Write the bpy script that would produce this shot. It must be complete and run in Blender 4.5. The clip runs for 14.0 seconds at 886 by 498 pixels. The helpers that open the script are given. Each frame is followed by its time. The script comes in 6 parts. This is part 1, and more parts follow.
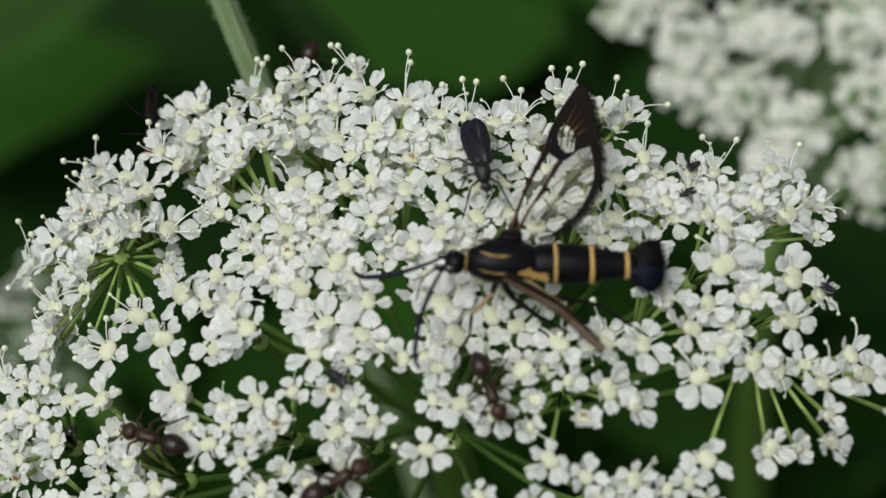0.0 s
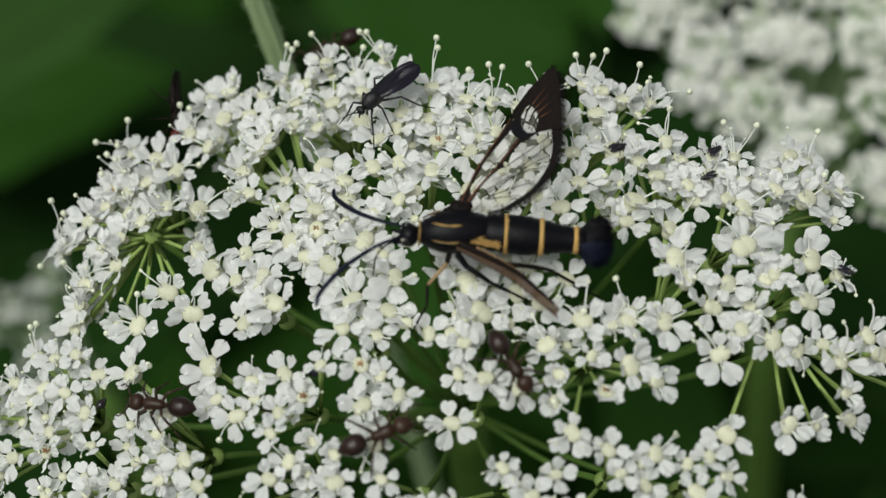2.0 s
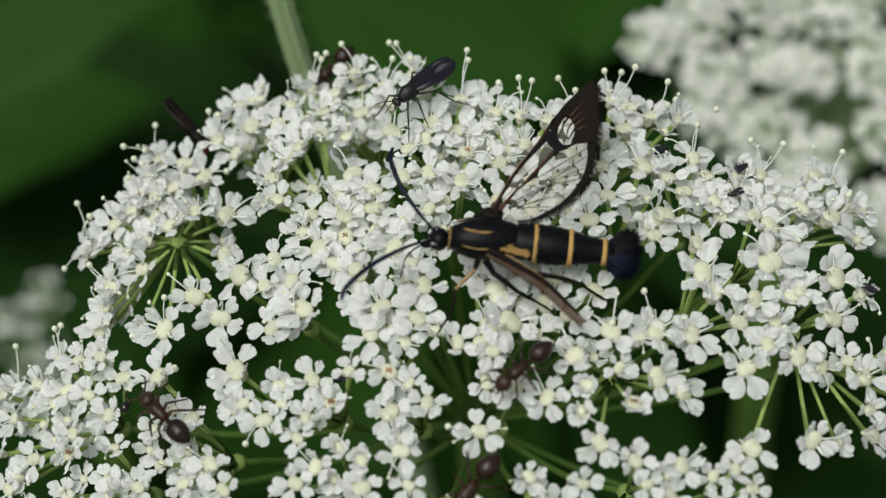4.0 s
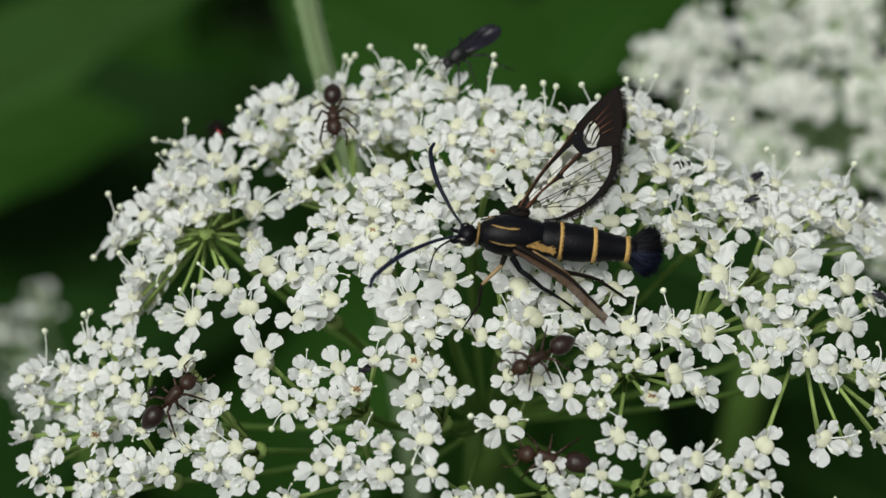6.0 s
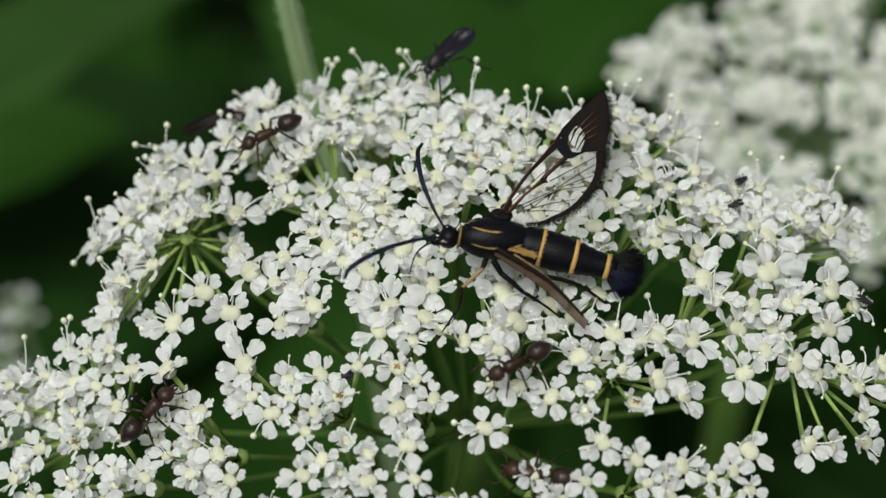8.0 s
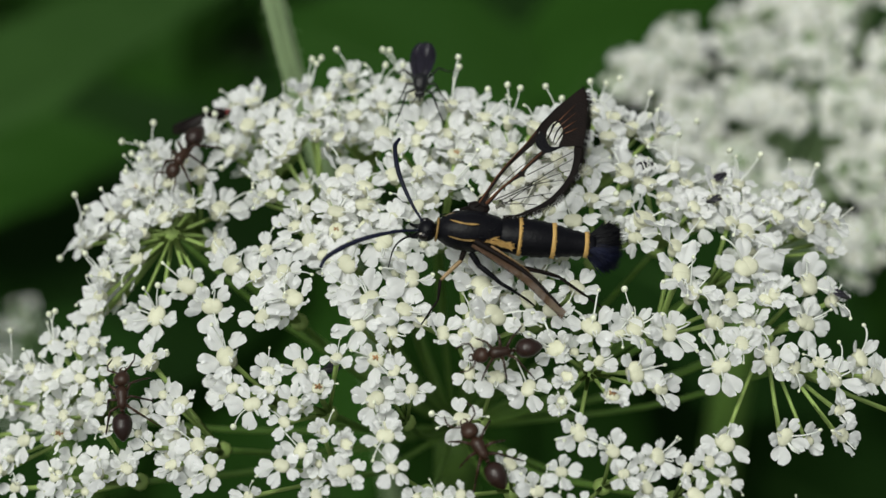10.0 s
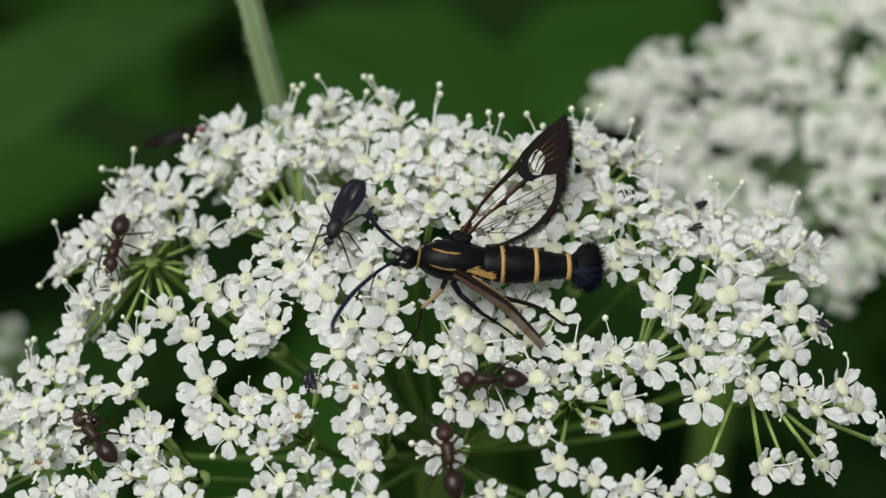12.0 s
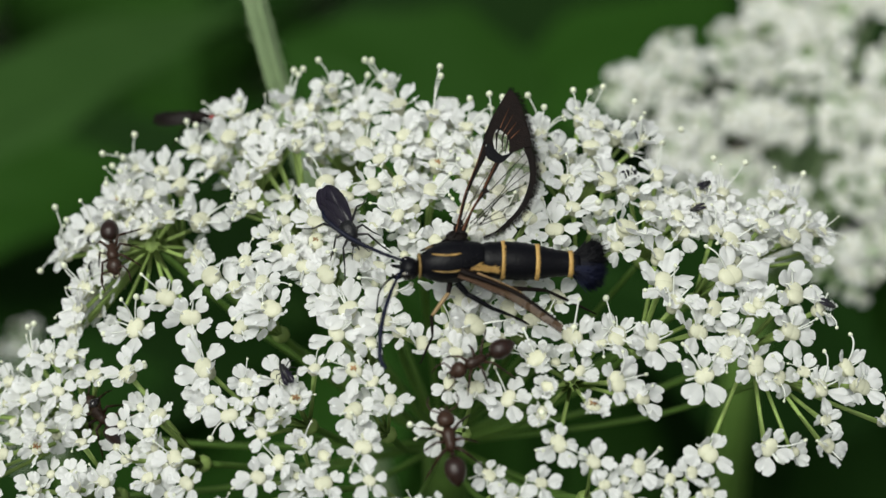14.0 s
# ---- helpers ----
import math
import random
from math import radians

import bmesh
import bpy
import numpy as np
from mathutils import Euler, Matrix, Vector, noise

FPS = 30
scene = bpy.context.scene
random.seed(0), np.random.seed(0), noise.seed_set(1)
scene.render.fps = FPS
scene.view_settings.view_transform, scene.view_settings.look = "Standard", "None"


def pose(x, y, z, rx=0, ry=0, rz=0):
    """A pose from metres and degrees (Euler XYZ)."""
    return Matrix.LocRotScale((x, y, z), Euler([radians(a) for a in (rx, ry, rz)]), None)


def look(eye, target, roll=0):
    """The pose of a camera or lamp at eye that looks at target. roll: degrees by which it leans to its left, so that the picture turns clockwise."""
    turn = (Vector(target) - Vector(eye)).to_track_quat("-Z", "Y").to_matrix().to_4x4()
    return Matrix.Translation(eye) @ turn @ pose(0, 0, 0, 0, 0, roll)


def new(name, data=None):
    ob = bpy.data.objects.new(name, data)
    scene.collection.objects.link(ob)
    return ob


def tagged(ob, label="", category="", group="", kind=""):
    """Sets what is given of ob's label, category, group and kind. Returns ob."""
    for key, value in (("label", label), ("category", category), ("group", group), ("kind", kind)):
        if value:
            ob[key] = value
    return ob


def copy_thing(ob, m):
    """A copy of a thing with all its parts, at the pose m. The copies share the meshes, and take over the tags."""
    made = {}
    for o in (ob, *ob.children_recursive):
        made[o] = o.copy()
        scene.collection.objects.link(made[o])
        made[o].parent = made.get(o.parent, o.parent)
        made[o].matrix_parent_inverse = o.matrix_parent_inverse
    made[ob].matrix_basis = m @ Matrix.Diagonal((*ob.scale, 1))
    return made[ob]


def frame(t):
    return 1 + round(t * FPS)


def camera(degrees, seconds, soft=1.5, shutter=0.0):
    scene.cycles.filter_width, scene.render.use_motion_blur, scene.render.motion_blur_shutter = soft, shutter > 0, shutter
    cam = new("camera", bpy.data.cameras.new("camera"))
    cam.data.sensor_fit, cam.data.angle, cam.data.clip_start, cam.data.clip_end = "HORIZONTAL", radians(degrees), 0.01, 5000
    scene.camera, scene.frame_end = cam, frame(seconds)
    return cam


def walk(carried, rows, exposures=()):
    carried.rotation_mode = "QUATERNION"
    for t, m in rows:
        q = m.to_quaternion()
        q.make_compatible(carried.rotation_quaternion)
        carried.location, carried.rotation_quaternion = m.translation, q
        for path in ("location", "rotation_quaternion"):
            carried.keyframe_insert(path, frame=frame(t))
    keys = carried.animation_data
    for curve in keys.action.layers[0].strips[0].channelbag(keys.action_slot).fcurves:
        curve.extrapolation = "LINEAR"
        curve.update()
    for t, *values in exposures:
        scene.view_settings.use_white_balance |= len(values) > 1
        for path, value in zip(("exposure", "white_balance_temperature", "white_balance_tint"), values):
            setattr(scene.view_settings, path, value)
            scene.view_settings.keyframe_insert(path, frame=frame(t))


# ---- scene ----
# Camera: a hand-held close-up, looking 45 degrees down on the flower head.
cam = camera(28, 14.0, soft=1.45)
cam.data.dof.use_dof = True
cam.data.dof.focus_distance = 0.1410
cam.data.dof.aperture_fstop = 19.0
walk(cam, [
    (0.0, look((0.00881, -0.07969, 1.01671), (0.00256, 0.01154, 0.91070), -6.20)),
    (0.1, look((0.00849, -0.07982, 1.01667), (0.00311, 0.01177, 0.91093), -6.11)),
    (0.2, look((0.00816, -0.07995, 1.01663), (0.00293, 0.01162, 0.91086), -6.01)),
    (0.3, look((0.00784, -0.08009, 1.01659), (0.00214, 0.01127, 0.91067), -5.92)),
    (0.4, look((0.00751, -0.08022, 1.01656), (0.00162, 0.01117, 0.91066), -5.83)),
    (0.5, look((0.00719, -0.08035, 1.01652), (0.00183, 0.01103, 0.91059), -5.74)),
    (0.6, look((0.00721, -0.08109, 1.01634), (0.00178, 0.01058, 0.91066), -5.76)),
    (0.7, look((0.00723, -0.08182, 1.01617), (0.00164, 0.01033, 0.91092), -5.79)),
    (0.8, look((0.00724, -0.08256, 1.01600), (0.00157, 0.00994, 0.91106), -5.81)),
    (0.9, look((0.00726, -0.08329, 1.01583), (0.00140, 0.00937, 0.91104), -5.83)),
    (1.0, look((0.00728, -0.08403, 1.01565), (0.00104, 0.00856, 0.91083), -5.85)),
    (1.1, look((0.00696, -0.08435, 1.01560), (0.00092, 0.00839, 0.91089), -5.78)),
    (1.2, look((0.00663, -0.08466, 1.01555), (0.00059, 0.00809, 0.91086), -5.70)),
    (1.3, look((0.00631, -0.08498, 1.01550), (0.00069, 0.00784, 0.91084), -5.62)),
    (1.4, look((0.00599, -0.08530, 1.01544), (0.00020, 0.00771, 0.91097), -5.55)),
    (1.5, look((0.00567, -0.08562, 1.01539), (-0.00017, 0.00768, 0.91117), -5.47)),
    (1.6, look((0.00585, -0.08550, 1.01547), (-0.00019, 0.00761, 0.91109), -5.46)),
    (1.7, look((0.00604, -0.08537, 1.01556), (-0.00011, 0.00771, 0.91116), -5.45)),
    (1.8, look((0.00623, -0.08525, 1.01565), (0.00006, 0.00819, 0.91157), -5.44)),
    (1.9, look((0.00642, -0.08512, 1.01573), (0.00042, 0.00867, 0.91197), -5.43)),
    (2.0, look((0.00661, -0.08500, 1.01582), (0.00060, 0.00859, 0.91186), -5.42)),
    (2.1, look((0.00594, -0.08519, 1.01565), (0.00031, 0.00854, 0.91181), -5.21)),
    (2.2, look((0.00527, -0.08539, 1.01548), (-0.00009, 0.00837, 0.91165), -4.99)),
    (2.3, look((0.00459, -0.08558, 1.01531), (-0.00050, 0.00811, 0.91142), -4.78)),
    (2.4, look((0.00392, -0.08578, 1.01515), (-0.00071, 0.00791, 0.91122), -4.57)),
    (2.5, look((0.00325, -0.08597, 1.01498), (-0.00117, 0.00802, 0.91132), -4.35)),
    (2.6, look((0.00318, -0.08570, 1.01503), (-0.00154, 0.00832, 0.91141), -4.30)),
    (2.7, look((0.00311, -0.08543, 1.01508), (-0.00204, 0.00854, 0.91143), -4.25)),
    (2.8, look((0.00303, -0.08516, 1.01513), (-0.00178, 0.00910, 0.91172), -4.20)),
    (2.9, look((0.00296, -0.08489, 1.01518), (-0.00132, 0.00961, 0.91197), -4.16)),
    (3.0, look((0.00289, -0.08461, 1.01523), (-0.00094, 0.00973, 0.91187), -4.11)),
    (3.1, look((0.00289, -0.08461, 1.01523), (-0.00113, 0.00983, 0.91196), -4.11)),
    (3.2, look((0.00289, -0.08461, 1.01523), (-0.00128, 0.00987, 0.91200), -4.11)),
    (5.3, look((-0.00241, -0.09271, 1.01473), (-0.00172, 0.00574, 0.91520), -0.01)),
    (5.4, look((-0.00241, -0.09271, 1.01473), (-0.00180, 0.00553, 0.91500), -0.01)),
    (5.5, look((-0.00241, -0.09271, 1.01473), (-0.00228, 0.00558, 0.91504), -0.01)),
    (5.6, look((-0.00272, -0.09274, 1.01483), (-0.00250, 0.00599, 0.91556), 0.04)),
    (5.7, look((-0.00302, -0.09277, 1.01492), (-0.00288, 0.00589, 0.91559), 0.10)),
    (5.8, look((-0.00333, -0.09280, 1.01502), (-0.00366, 0.00543, 0.91526), 0.15)),
    (5.9, look((-0.00364, -0.09283, 1.01511), (-0.00392, 0.00534, 0.91529), 0.21)),
    (6.0, look((-0.00395, -0.09285, 1.01521), (-0.00356, 0.00564, 0.91571), 0.26)),
    (6.1, look((-0.00350, -0.09283, 1.01534), (-0.00280, 0.00586, 0.91604), 0.21)),
    (6.2, look((-0.00304, -0.09280, 1.01547), (-0.00270, 0.00614, 0.91642), 0.16)),
    (6.3, look((-0.00259, -0.09277, 1.01561), (-0.00274, 0.00619, 0.91658), 0.10)),
    (6.4, look((-0.00214, -0.09275, 1.01574), (-0.00218, 0.00620, 0.91670), 0.05)),
    (6.5, look((-0.00169, -0.09272, 1.01587), (-0.00169, 0.00627, 0.91688), 0.00)),
    (6.6, look((-0.00173, -0.09263, 1.01578), (-0.00168, 0.00656, 0.91699), 0.05)),
    (6.7, look((-0.00177, -0.09255, 1.01569), (-0.00145, 0.00673, 0.91698), 0.10)),
    (6.8, look((-0.00182, -0.09246, 1.01560), (-0.00135, 0.00670, 0.91677), 0.16)),
    (6.9, look((-0.00186, -0.09237, 1.01551), (-0.00135, 0.00678, 0.91668), 0.21)),
    (7.0, look((-0.00190, -0.09228, 1.01542), (-0.00122, 0.00694, 0.91665), 0.26)),
    (7.1, look((-0.00241, -0.09223, 1.01518), (-0.00146, 0.00668, 0.91611), 0.40)),
    (7.2, look((-0.00291, -0.09219, 1.01493), (-0.00180, 0.00674, 0.91587), 0.54)),
    (7.3, look((-0.00341, -0.09214, 1.01469), (-0.00193, 0.00701, 0.91586), 0.68)),
    (7.4, look((-0.00391, -0.09209, 1.01445), (-0.00187, 0.00722, 0.91579), 0.82)),
    (7.5, look((-0.00442, -0.09204, 1.01421), (-0.00225, 0.00727, 0.91555), 0.96)),
    (7.6, look((-0.00438, -0.09208, 1.01429), (-0.00252, 0.00688, 0.91527), 0.94)),
    (7.7, look((-0.00434, -0.09212, 1.01437), (-0.00292, 0.00651, 0.91501), 0.92)),
    (7.8, look((-0.00430, -0.09216, 1.01445), (-0.00306, 0.00614, 0.91477), 0.90)),
    (7.9, look((-0.00426, -0.09220, 1.01453), (-0.00266, 0.00620, 0.91496), 0.89)),
    (8.0, look((-0.00422, -0.09224, 1.01461), (-0.00222, 0.00652, 0.91540), 0.87)),
    (8.1, look((-0.00370, -0.09267, 1.01446), (-0.00133, 0.00644, 0.91561), 0.76)),
    (8.2, look((-0.00317, -0.09310, 1.01431), (-0.00107, 0.00641, 0.91586), 0.64)),
    (8.3, look((-0.00265, -0.09353, 1.01417), (-0.00097, 0.00627, 0.91600), 0.53)),
    (8.4, look((-0.00213, -0.09395, 1.01402), (-0.00070, 0.00594, 0.91594), 0.42)),
    (8.5, look((-0.00160, -0.09438, 1.01387), (-0.00062, 0.00538, 0.91566), 0.31)),
    (8.6, look((-0.00160, -0.09438, 1.01387), (-0.00023, 0.00561, 0.91589), 0.31)),
    (8.7, look((-0.00160, -0.09438, 1.01387), (-0.00017, 0.00561, 0.91589), 0.31)),
    (10.8, look((-0.00019, -0.09571, 1.01332), (-0.00075, 0.00512, 0.91620), 0.13)),
    (10.9, look((-0.00019, -0.09571, 1.01332), (-0.00054, 0.00522, 0.91629), 0.13)),
    (11.0, look((-0.00019, -0.09571, 1.01332), (-0.00046, 0.00541, 0.91650), 0.13)),
    (11.1, look((-0.00070, -0.09585, 1.01313), (-0.00108, 0.00484, 0.91585), 0.22)),
    (11.2, look((-0.00121, -0.09599, 1.01294), (-0.00174, 0.00441, 0.91537), 0.30)),
    (11.3, look((-0.00172, -0.09613, 1.01275), (-0.00218, 0.00442, 0.91532), 0.39)),
    (11.4, look((-0.00223, -0.09626, 1.01256), (-0.00232, 0.00468, 0.91555), 0.47)),
    (11.5, look((-0.00274, -0.09640, 1.01237), (-0.00211, 0.00503, 0.91587), 0.55)),
    (11.6, look((-0.00219, -0.09597, 1.01270), (-0.00175, 0.00547, 0.91621), 0.55)),
    (11.7, look((-0.00163, -0.09554, 1.01303), (-0.00100, 0.00589, 0.91653), 0.55)),
    (11.8, look((-0.00108, -0.09511, 1.01336), (-0.00024, 0.00611, 0.91664), 0.55)),
    (11.9, look((-0.00052, -0.09467, 1.01369), (0.00038, 0.00635, 0.91677), 0.55)),
    (12.0, look((0.00004, -0.09424, 1.01403), (0.00098, 0.00702, 0.91736), 0.55)),
    (12.1, look((0.00033, -0.09439, 1.01395), (0.00185, 0.00714, 0.91756), 0.45)),
    (12.2, look((0.00063, -0.09455, 1.01387), (0.00233, 0.00709, 0.91760), 0.36)),
    (12.3, look((0.00093, -0.09470, 1.01378), (0.00233, 0.00691, 0.91749), 0.27)),
    (12.4, look((0.00123, -0.09485, 1.01370), (0.00199, 0.00655, 0.91718), 0.17)),
    (12.5, look((0.00153, -0.09501, 1.01362), (0.00164, 0.00633, 0.91703), 0.08)),
    (12.6, look((0.00145, -0.09502, 1.01369), (0.00163, 0.00641, 0.91719), 0.07)),
    (12.7, look((0.00138, -0.09504, 1.01376), (0.00150, 0.00644, 0.91731), 0.07)),
    (12.8, look((0.00131, -0.09505, 1.01383), (0.00103, 0.00640, 0.91735), 0.06)),
    (12.9, look((0.00124, -0.09507, 1.01390), (0.00084, 0.00637, 0.91741), 0.05)),
    (13.0, look((0.00117, -0.09508, 1.01397), (0.00114, 0.00643, 0.91756), 0.04)),
    (13.1, look((0.00132, -0.09514, 1.01379), (0.00115, 0.00620, 0.91719), -0.04)),
    (13.2, look((0.00146, -0.09519, 1.01361), (0.00117, 0.00625, 0.91712), -0.13)),
    (13.3, look((0.00161, -0.09524, 1.01343), (0.00111, 0.00648, 0.91723), -0.21)),
    (13.4, look((0.00176, -0.09529, 1.01324), (0.00114, 0.00654, 0.91717), -0.30)),
    (13.5, look((0.00190, -0.09535, 1.01306), (0.00131, 0.00650, 0.91700), -0.38)),
    (13.6, look((0.00215, -0.09537, 1.01267), (0.00142, 0.00651, 0.91665), -0.48)),
    (13.7, look((0.00239, -0.09540, 1.01227), (0.00134, 0.00659, 0.91637), -0.58)),
    (13.8, look((0.00264, -0.09543, 1.01188), (0.00119, 0.00663, 0.91606), -0.68)),
    (13.9, look((0.00289, -0.09546, 1.01149), (0.00112, 0.00672, 0.91580), -0.78)),
    (14.0, look((0.00313, -0.09549, 1.01109), (0.00107, 0.00676, 0.91548), -0.88)),
], exposures=[(0.0, -0.07), (3.0, -0.05), (5.5, 0.01), (11.0, 0.02), (12.0, 0.05), (12.5, 0.08), (13.5, 0.14), (14.0, 0.16)])

# ---- light: bright overcast sky, open above ----
sky_world = bpy.data.worlds.new("sky")
scene.world = sky_world
sky_world.use_nodes = True
sky_nodes = sky_world.node_tree.nodes
sky_tex = sky_nodes.new("ShaderNodeTexSky")
sky_tex.sky_type = "NISHITA"
sky_tex.sun_disc = False
sky_tex.sun_elevation = radians(64)
sky_tex.sun_rotation = radians(213)
sky_tex.air_density, sky_tex.dust_density = 1.0, 4.0
sky_soft = sky_nodes.new("ShaderNodeHueSaturation")
sky_soft.inputs["Saturation"].default_value = 0.35
sky_world.node_tree.links.new(sky_tex.outputs[0], sky_soft.inputs["Color"])
sky_world.node_tree.links.new(sky_soft.outputs[0], sky_nodes["Background"].inputs[0])
sky_nodes["Background"].inputs[1].default_value = 0.0755
sun = new("sun", bpy.data.lights.new("sun", "SUN"))
sun.data.energy, sun.data.angle, sun.data.color = 2.62, radians(32), (0.965, 1.0, 0.92)
sun.matrix_world = look((-0.6, -0.9, 3.1), (0, 0, 0.9))

MM = 0.001
HEAD_TURN = Matrix(((0.99825, 0.01329, 0.05756), (0.00000, 0.97437, -0.22495), (-0.05908, 0.22456, 0.97267)))
HEAD_POSE = Matrix.Translation((0, 0, 0.9)) @ HEAD_TURN.to_4x4()


# ---- materials ----
def material(name, colour, rough=0.5, metal=0.0, vary=0.12, scale=900.0, bump=0.0, bump_scale=4000.0, coat=0.0, second=None,
             translucent=0.0, through_colour=None, spec=0.5, sheen=0.0):
    m = bpy.data.materials.new(name)
    m.use_nodes = True
    nt = m.node_tree
    b = nt.nodes["Principled BSDF"]
    b.inputs["Roughness"].default_value = rough
    b.inputs["Metallic"].default_value = metal
    b.inputs["Coat Weight"].default_value = coat
    b.inputs["Specular IOR Level"].default_value = spec
    b.inputs["Sheen Weight"].default_value = sheen
    tc = nt.nodes.new("ShaderNodeTexCoord")
    n1 = nt.nodes.new("ShaderNodeTexNoise")
    n1.inputs["Scale"].default_value = scale
    n1.inputs["Detail"].default_value = 5
    nt.links.new(tc.outputs["Object"], n1.inputs["Vector"])
    ramp = nt.nodes.new("ShaderNodeMix")
    ramp.data_type = "RGBA"
    dark = second or tuple(c * (1 - 2 * vary) for c in colour)
    ramp.inputs["A"].default_value = (*dark, 1)
    ramp.inputs["B"].default_value = (*colour, 1)
    nt.links.new(n1.outputs["Fac"], ramp.inputs["Factor"])
    info = nt.nodes.new("ShaderNodeObjectInfo")
    hsv = nt.nodes.new("ShaderNodeHueSaturation")
    span = nt.nodes.new("ShaderNodeMapRange")
    span.inputs["To Min"].default_value = 1 - vary
    span.inputs["To Max"].default_value = 1 + vary * 0.4
    nt.links.new(info.outputs["Random"], span.inputs["Value"])
    nt.links.new(span.outputs["Result"], hsv.inputs["Value"])
    nt.links.new(ramp.outputs["Result"], hsv.inputs["Color"])
    nt.links.new(hsv.outputs["Color"], b.inputs["Base Color"])
    if bump:
        n2 = nt.nodes.new("ShaderNodeTexNoise")
        n2.inputs["Scale"].default_value = bump_scale
        n2.inputs["Detail"].default_value = 3
        nt.links.new(tc.outputs["Object"], n2.inputs["Vector"])
        bp = nt.nodes.new("ShaderNodeBump")
        bp.inputs["Strength"].default_value = bump
        bp.inputs["Distance"].default_value = 0.0002
        nt.links.new(n2.outputs["Fac"], bp.inputs["Height"])
        nt.links.new(bp.outputs["Normal"], b.inputs["Normal"])
    if translucent:
        tr = nt.nodes.new("ShaderNodeBsdfTranslucent")
        if through_colour:
            tr.inputs["Color"].default_value = (*through_colour, 1)
        else:
            nt.links.new(hsv.outputs["Color"], tr.inputs["Color"])
        mix = nt.nodes.new("ShaderNodeMixShader")
        mix.inputs[0].default_value = translucent
        nt.links.new(b.outputs[0], mix.inputs[1])
        nt.links.new(tr.outputs[0], mix.inputs[2])
        nt.links.new(mix.outputs[0], nt.nodes["Material Output"].inputs["Surface"])
    return m


def membrane_material(name, tint, clear, rough=0.25, spec=0.5):
    m = bpy.data.materials.new(name)
    m.use_nodes = True
    nt = m.node_tree
    b = nt.nodes["Principled BSDF"]
    b.inputs["Base Color"].default_value = (*tint, 1)
    b.inputs["Roughness"].default_value = rough
    b.inputs["Specular IOR Level"].default_value = spec
    tp = nt.nodes.new("ShaderNodeBsdfTransparent")
    mix = nt.nodes.new("ShaderNodeMixShader")
    mix.inputs[0].default_value = clear
    nt.links.new(b.outputs[0], mix.inputs[1])
    nt.links.new(tp.outputs[0], mix.inputs[2])
    nt.links.new(mix.outputs[0], nt.nodes["Material Output"].inputs["Surface"])
    return m


PETAL = material("petal_white", (0.94, 0.945, 0.94), 0.55, vary=0.02, scale=500, bump=0.12, bump_scale=3000, translucent=0.50, spec=0.3)
CUSHION = material("nectar_cushion_cream", (0.60, 0.595, 0.45), 0.6, vary=0.12, scale=1500, bump=0.35, bump_scale=5000, second=(0.50, 0.505, 0.36))
FILAMENT = material("filament_white", (0.82, 0.84, 0.78), 0.5, vary=0.06, translucent=0.15)
ANTHER = material("anther_cream", (0.80, 0.83, 0.64), 0.6, vary=0.1, scale=3000, bump=0.3)
PEDICEL_GREEN = material("pedicel_lime", (0.36, 0.48, 0.15), 0.5, vary=0.15, scale=400, bump=0.3, bump_scale=2500, second=(0.27, 0.40, 0.10), translucent=0.2, spec=0.3)
STALK = material("stalk_green", (0.15, 0.27, 0.055), 0.5, vary=0.2, scale=400, bump=0.3, bump_scale=2500, second=(0.09, 0.18, 0.032), translucent=0.08, spec=0.3)
PALE_STALK = material("stalk_pale_green", (0.38, 0.50, 0.28), 0.5, vary=0.1, scale=120, second=(0.30, 0.42, 0.20), bump=0.2)
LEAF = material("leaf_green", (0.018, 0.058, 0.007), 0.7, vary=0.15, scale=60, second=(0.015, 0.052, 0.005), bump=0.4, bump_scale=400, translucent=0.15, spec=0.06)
# darker copy of leaf_green, with the shade below the flower put into its colour
LEAF_SHADED = material("leaf_green_shaded", (0.010, 0.034, 0.004), 0.7, vary=0.2, scale=60, second=(0.006, 0.023, 0.003), bump=0.4, bump_scale=400, translucent=0.1, spec=0.06)
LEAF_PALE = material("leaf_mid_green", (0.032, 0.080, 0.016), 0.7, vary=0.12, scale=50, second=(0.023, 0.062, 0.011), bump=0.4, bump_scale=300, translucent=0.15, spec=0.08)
SOIL = material("ground_shaded", (0.03, 0.05, 0.015), 0.9, vary=0.4, scale=18, second=(0.012, 0.018, 0.006), bump=0.6, bump_scale=60)
BROWN_SPOT = material("withered_orange_brown", (0.40, 0.21, 0.08), 0.6, vary=0.25, scale=2500)
MOTH_BLACK = material("moth_scales_black", (0.005, 0.005, 0.007), 0.42, vary=0.3, scale=2500, second=(0.002, 0.002, 0.003), bump=0.25, bump_scale=5000, spec=0.13)
MOTH_BLUE = material("moth_scales_blue_black", (0.004, 0.007, 0.032), 0.5, vary=0.4, scale=2000, second=(0.0015, 0.002, 0.006), bump=0.2, bump_scale=6000, spec=0.2)
MOTH_DULL = material("moth_scales_dull_gold", (0.30, 0.19, 0.05), 0.5, vary=0.3, scale=4000, second=(0.12, 0.07, 0.02), bump=0.5, bump_scale=7000)
MOTH_GOLD = material("moth_scales_gold", (0.62, 0.40, 0.13), 0.5, vary=0.25, scale=4000, second=(0.42, 0.23, 0.05), bump=0.7, bump_scale=7000)
MOTH_BROWN = material("wing_scales_brown", (0.011, 0.006, 0.0045), 0.6, vary=0.35, scale=1500, second=(0.002, 0.0015, 0.0015), bump=0.3, bump_scale=6000, spec=0.12)
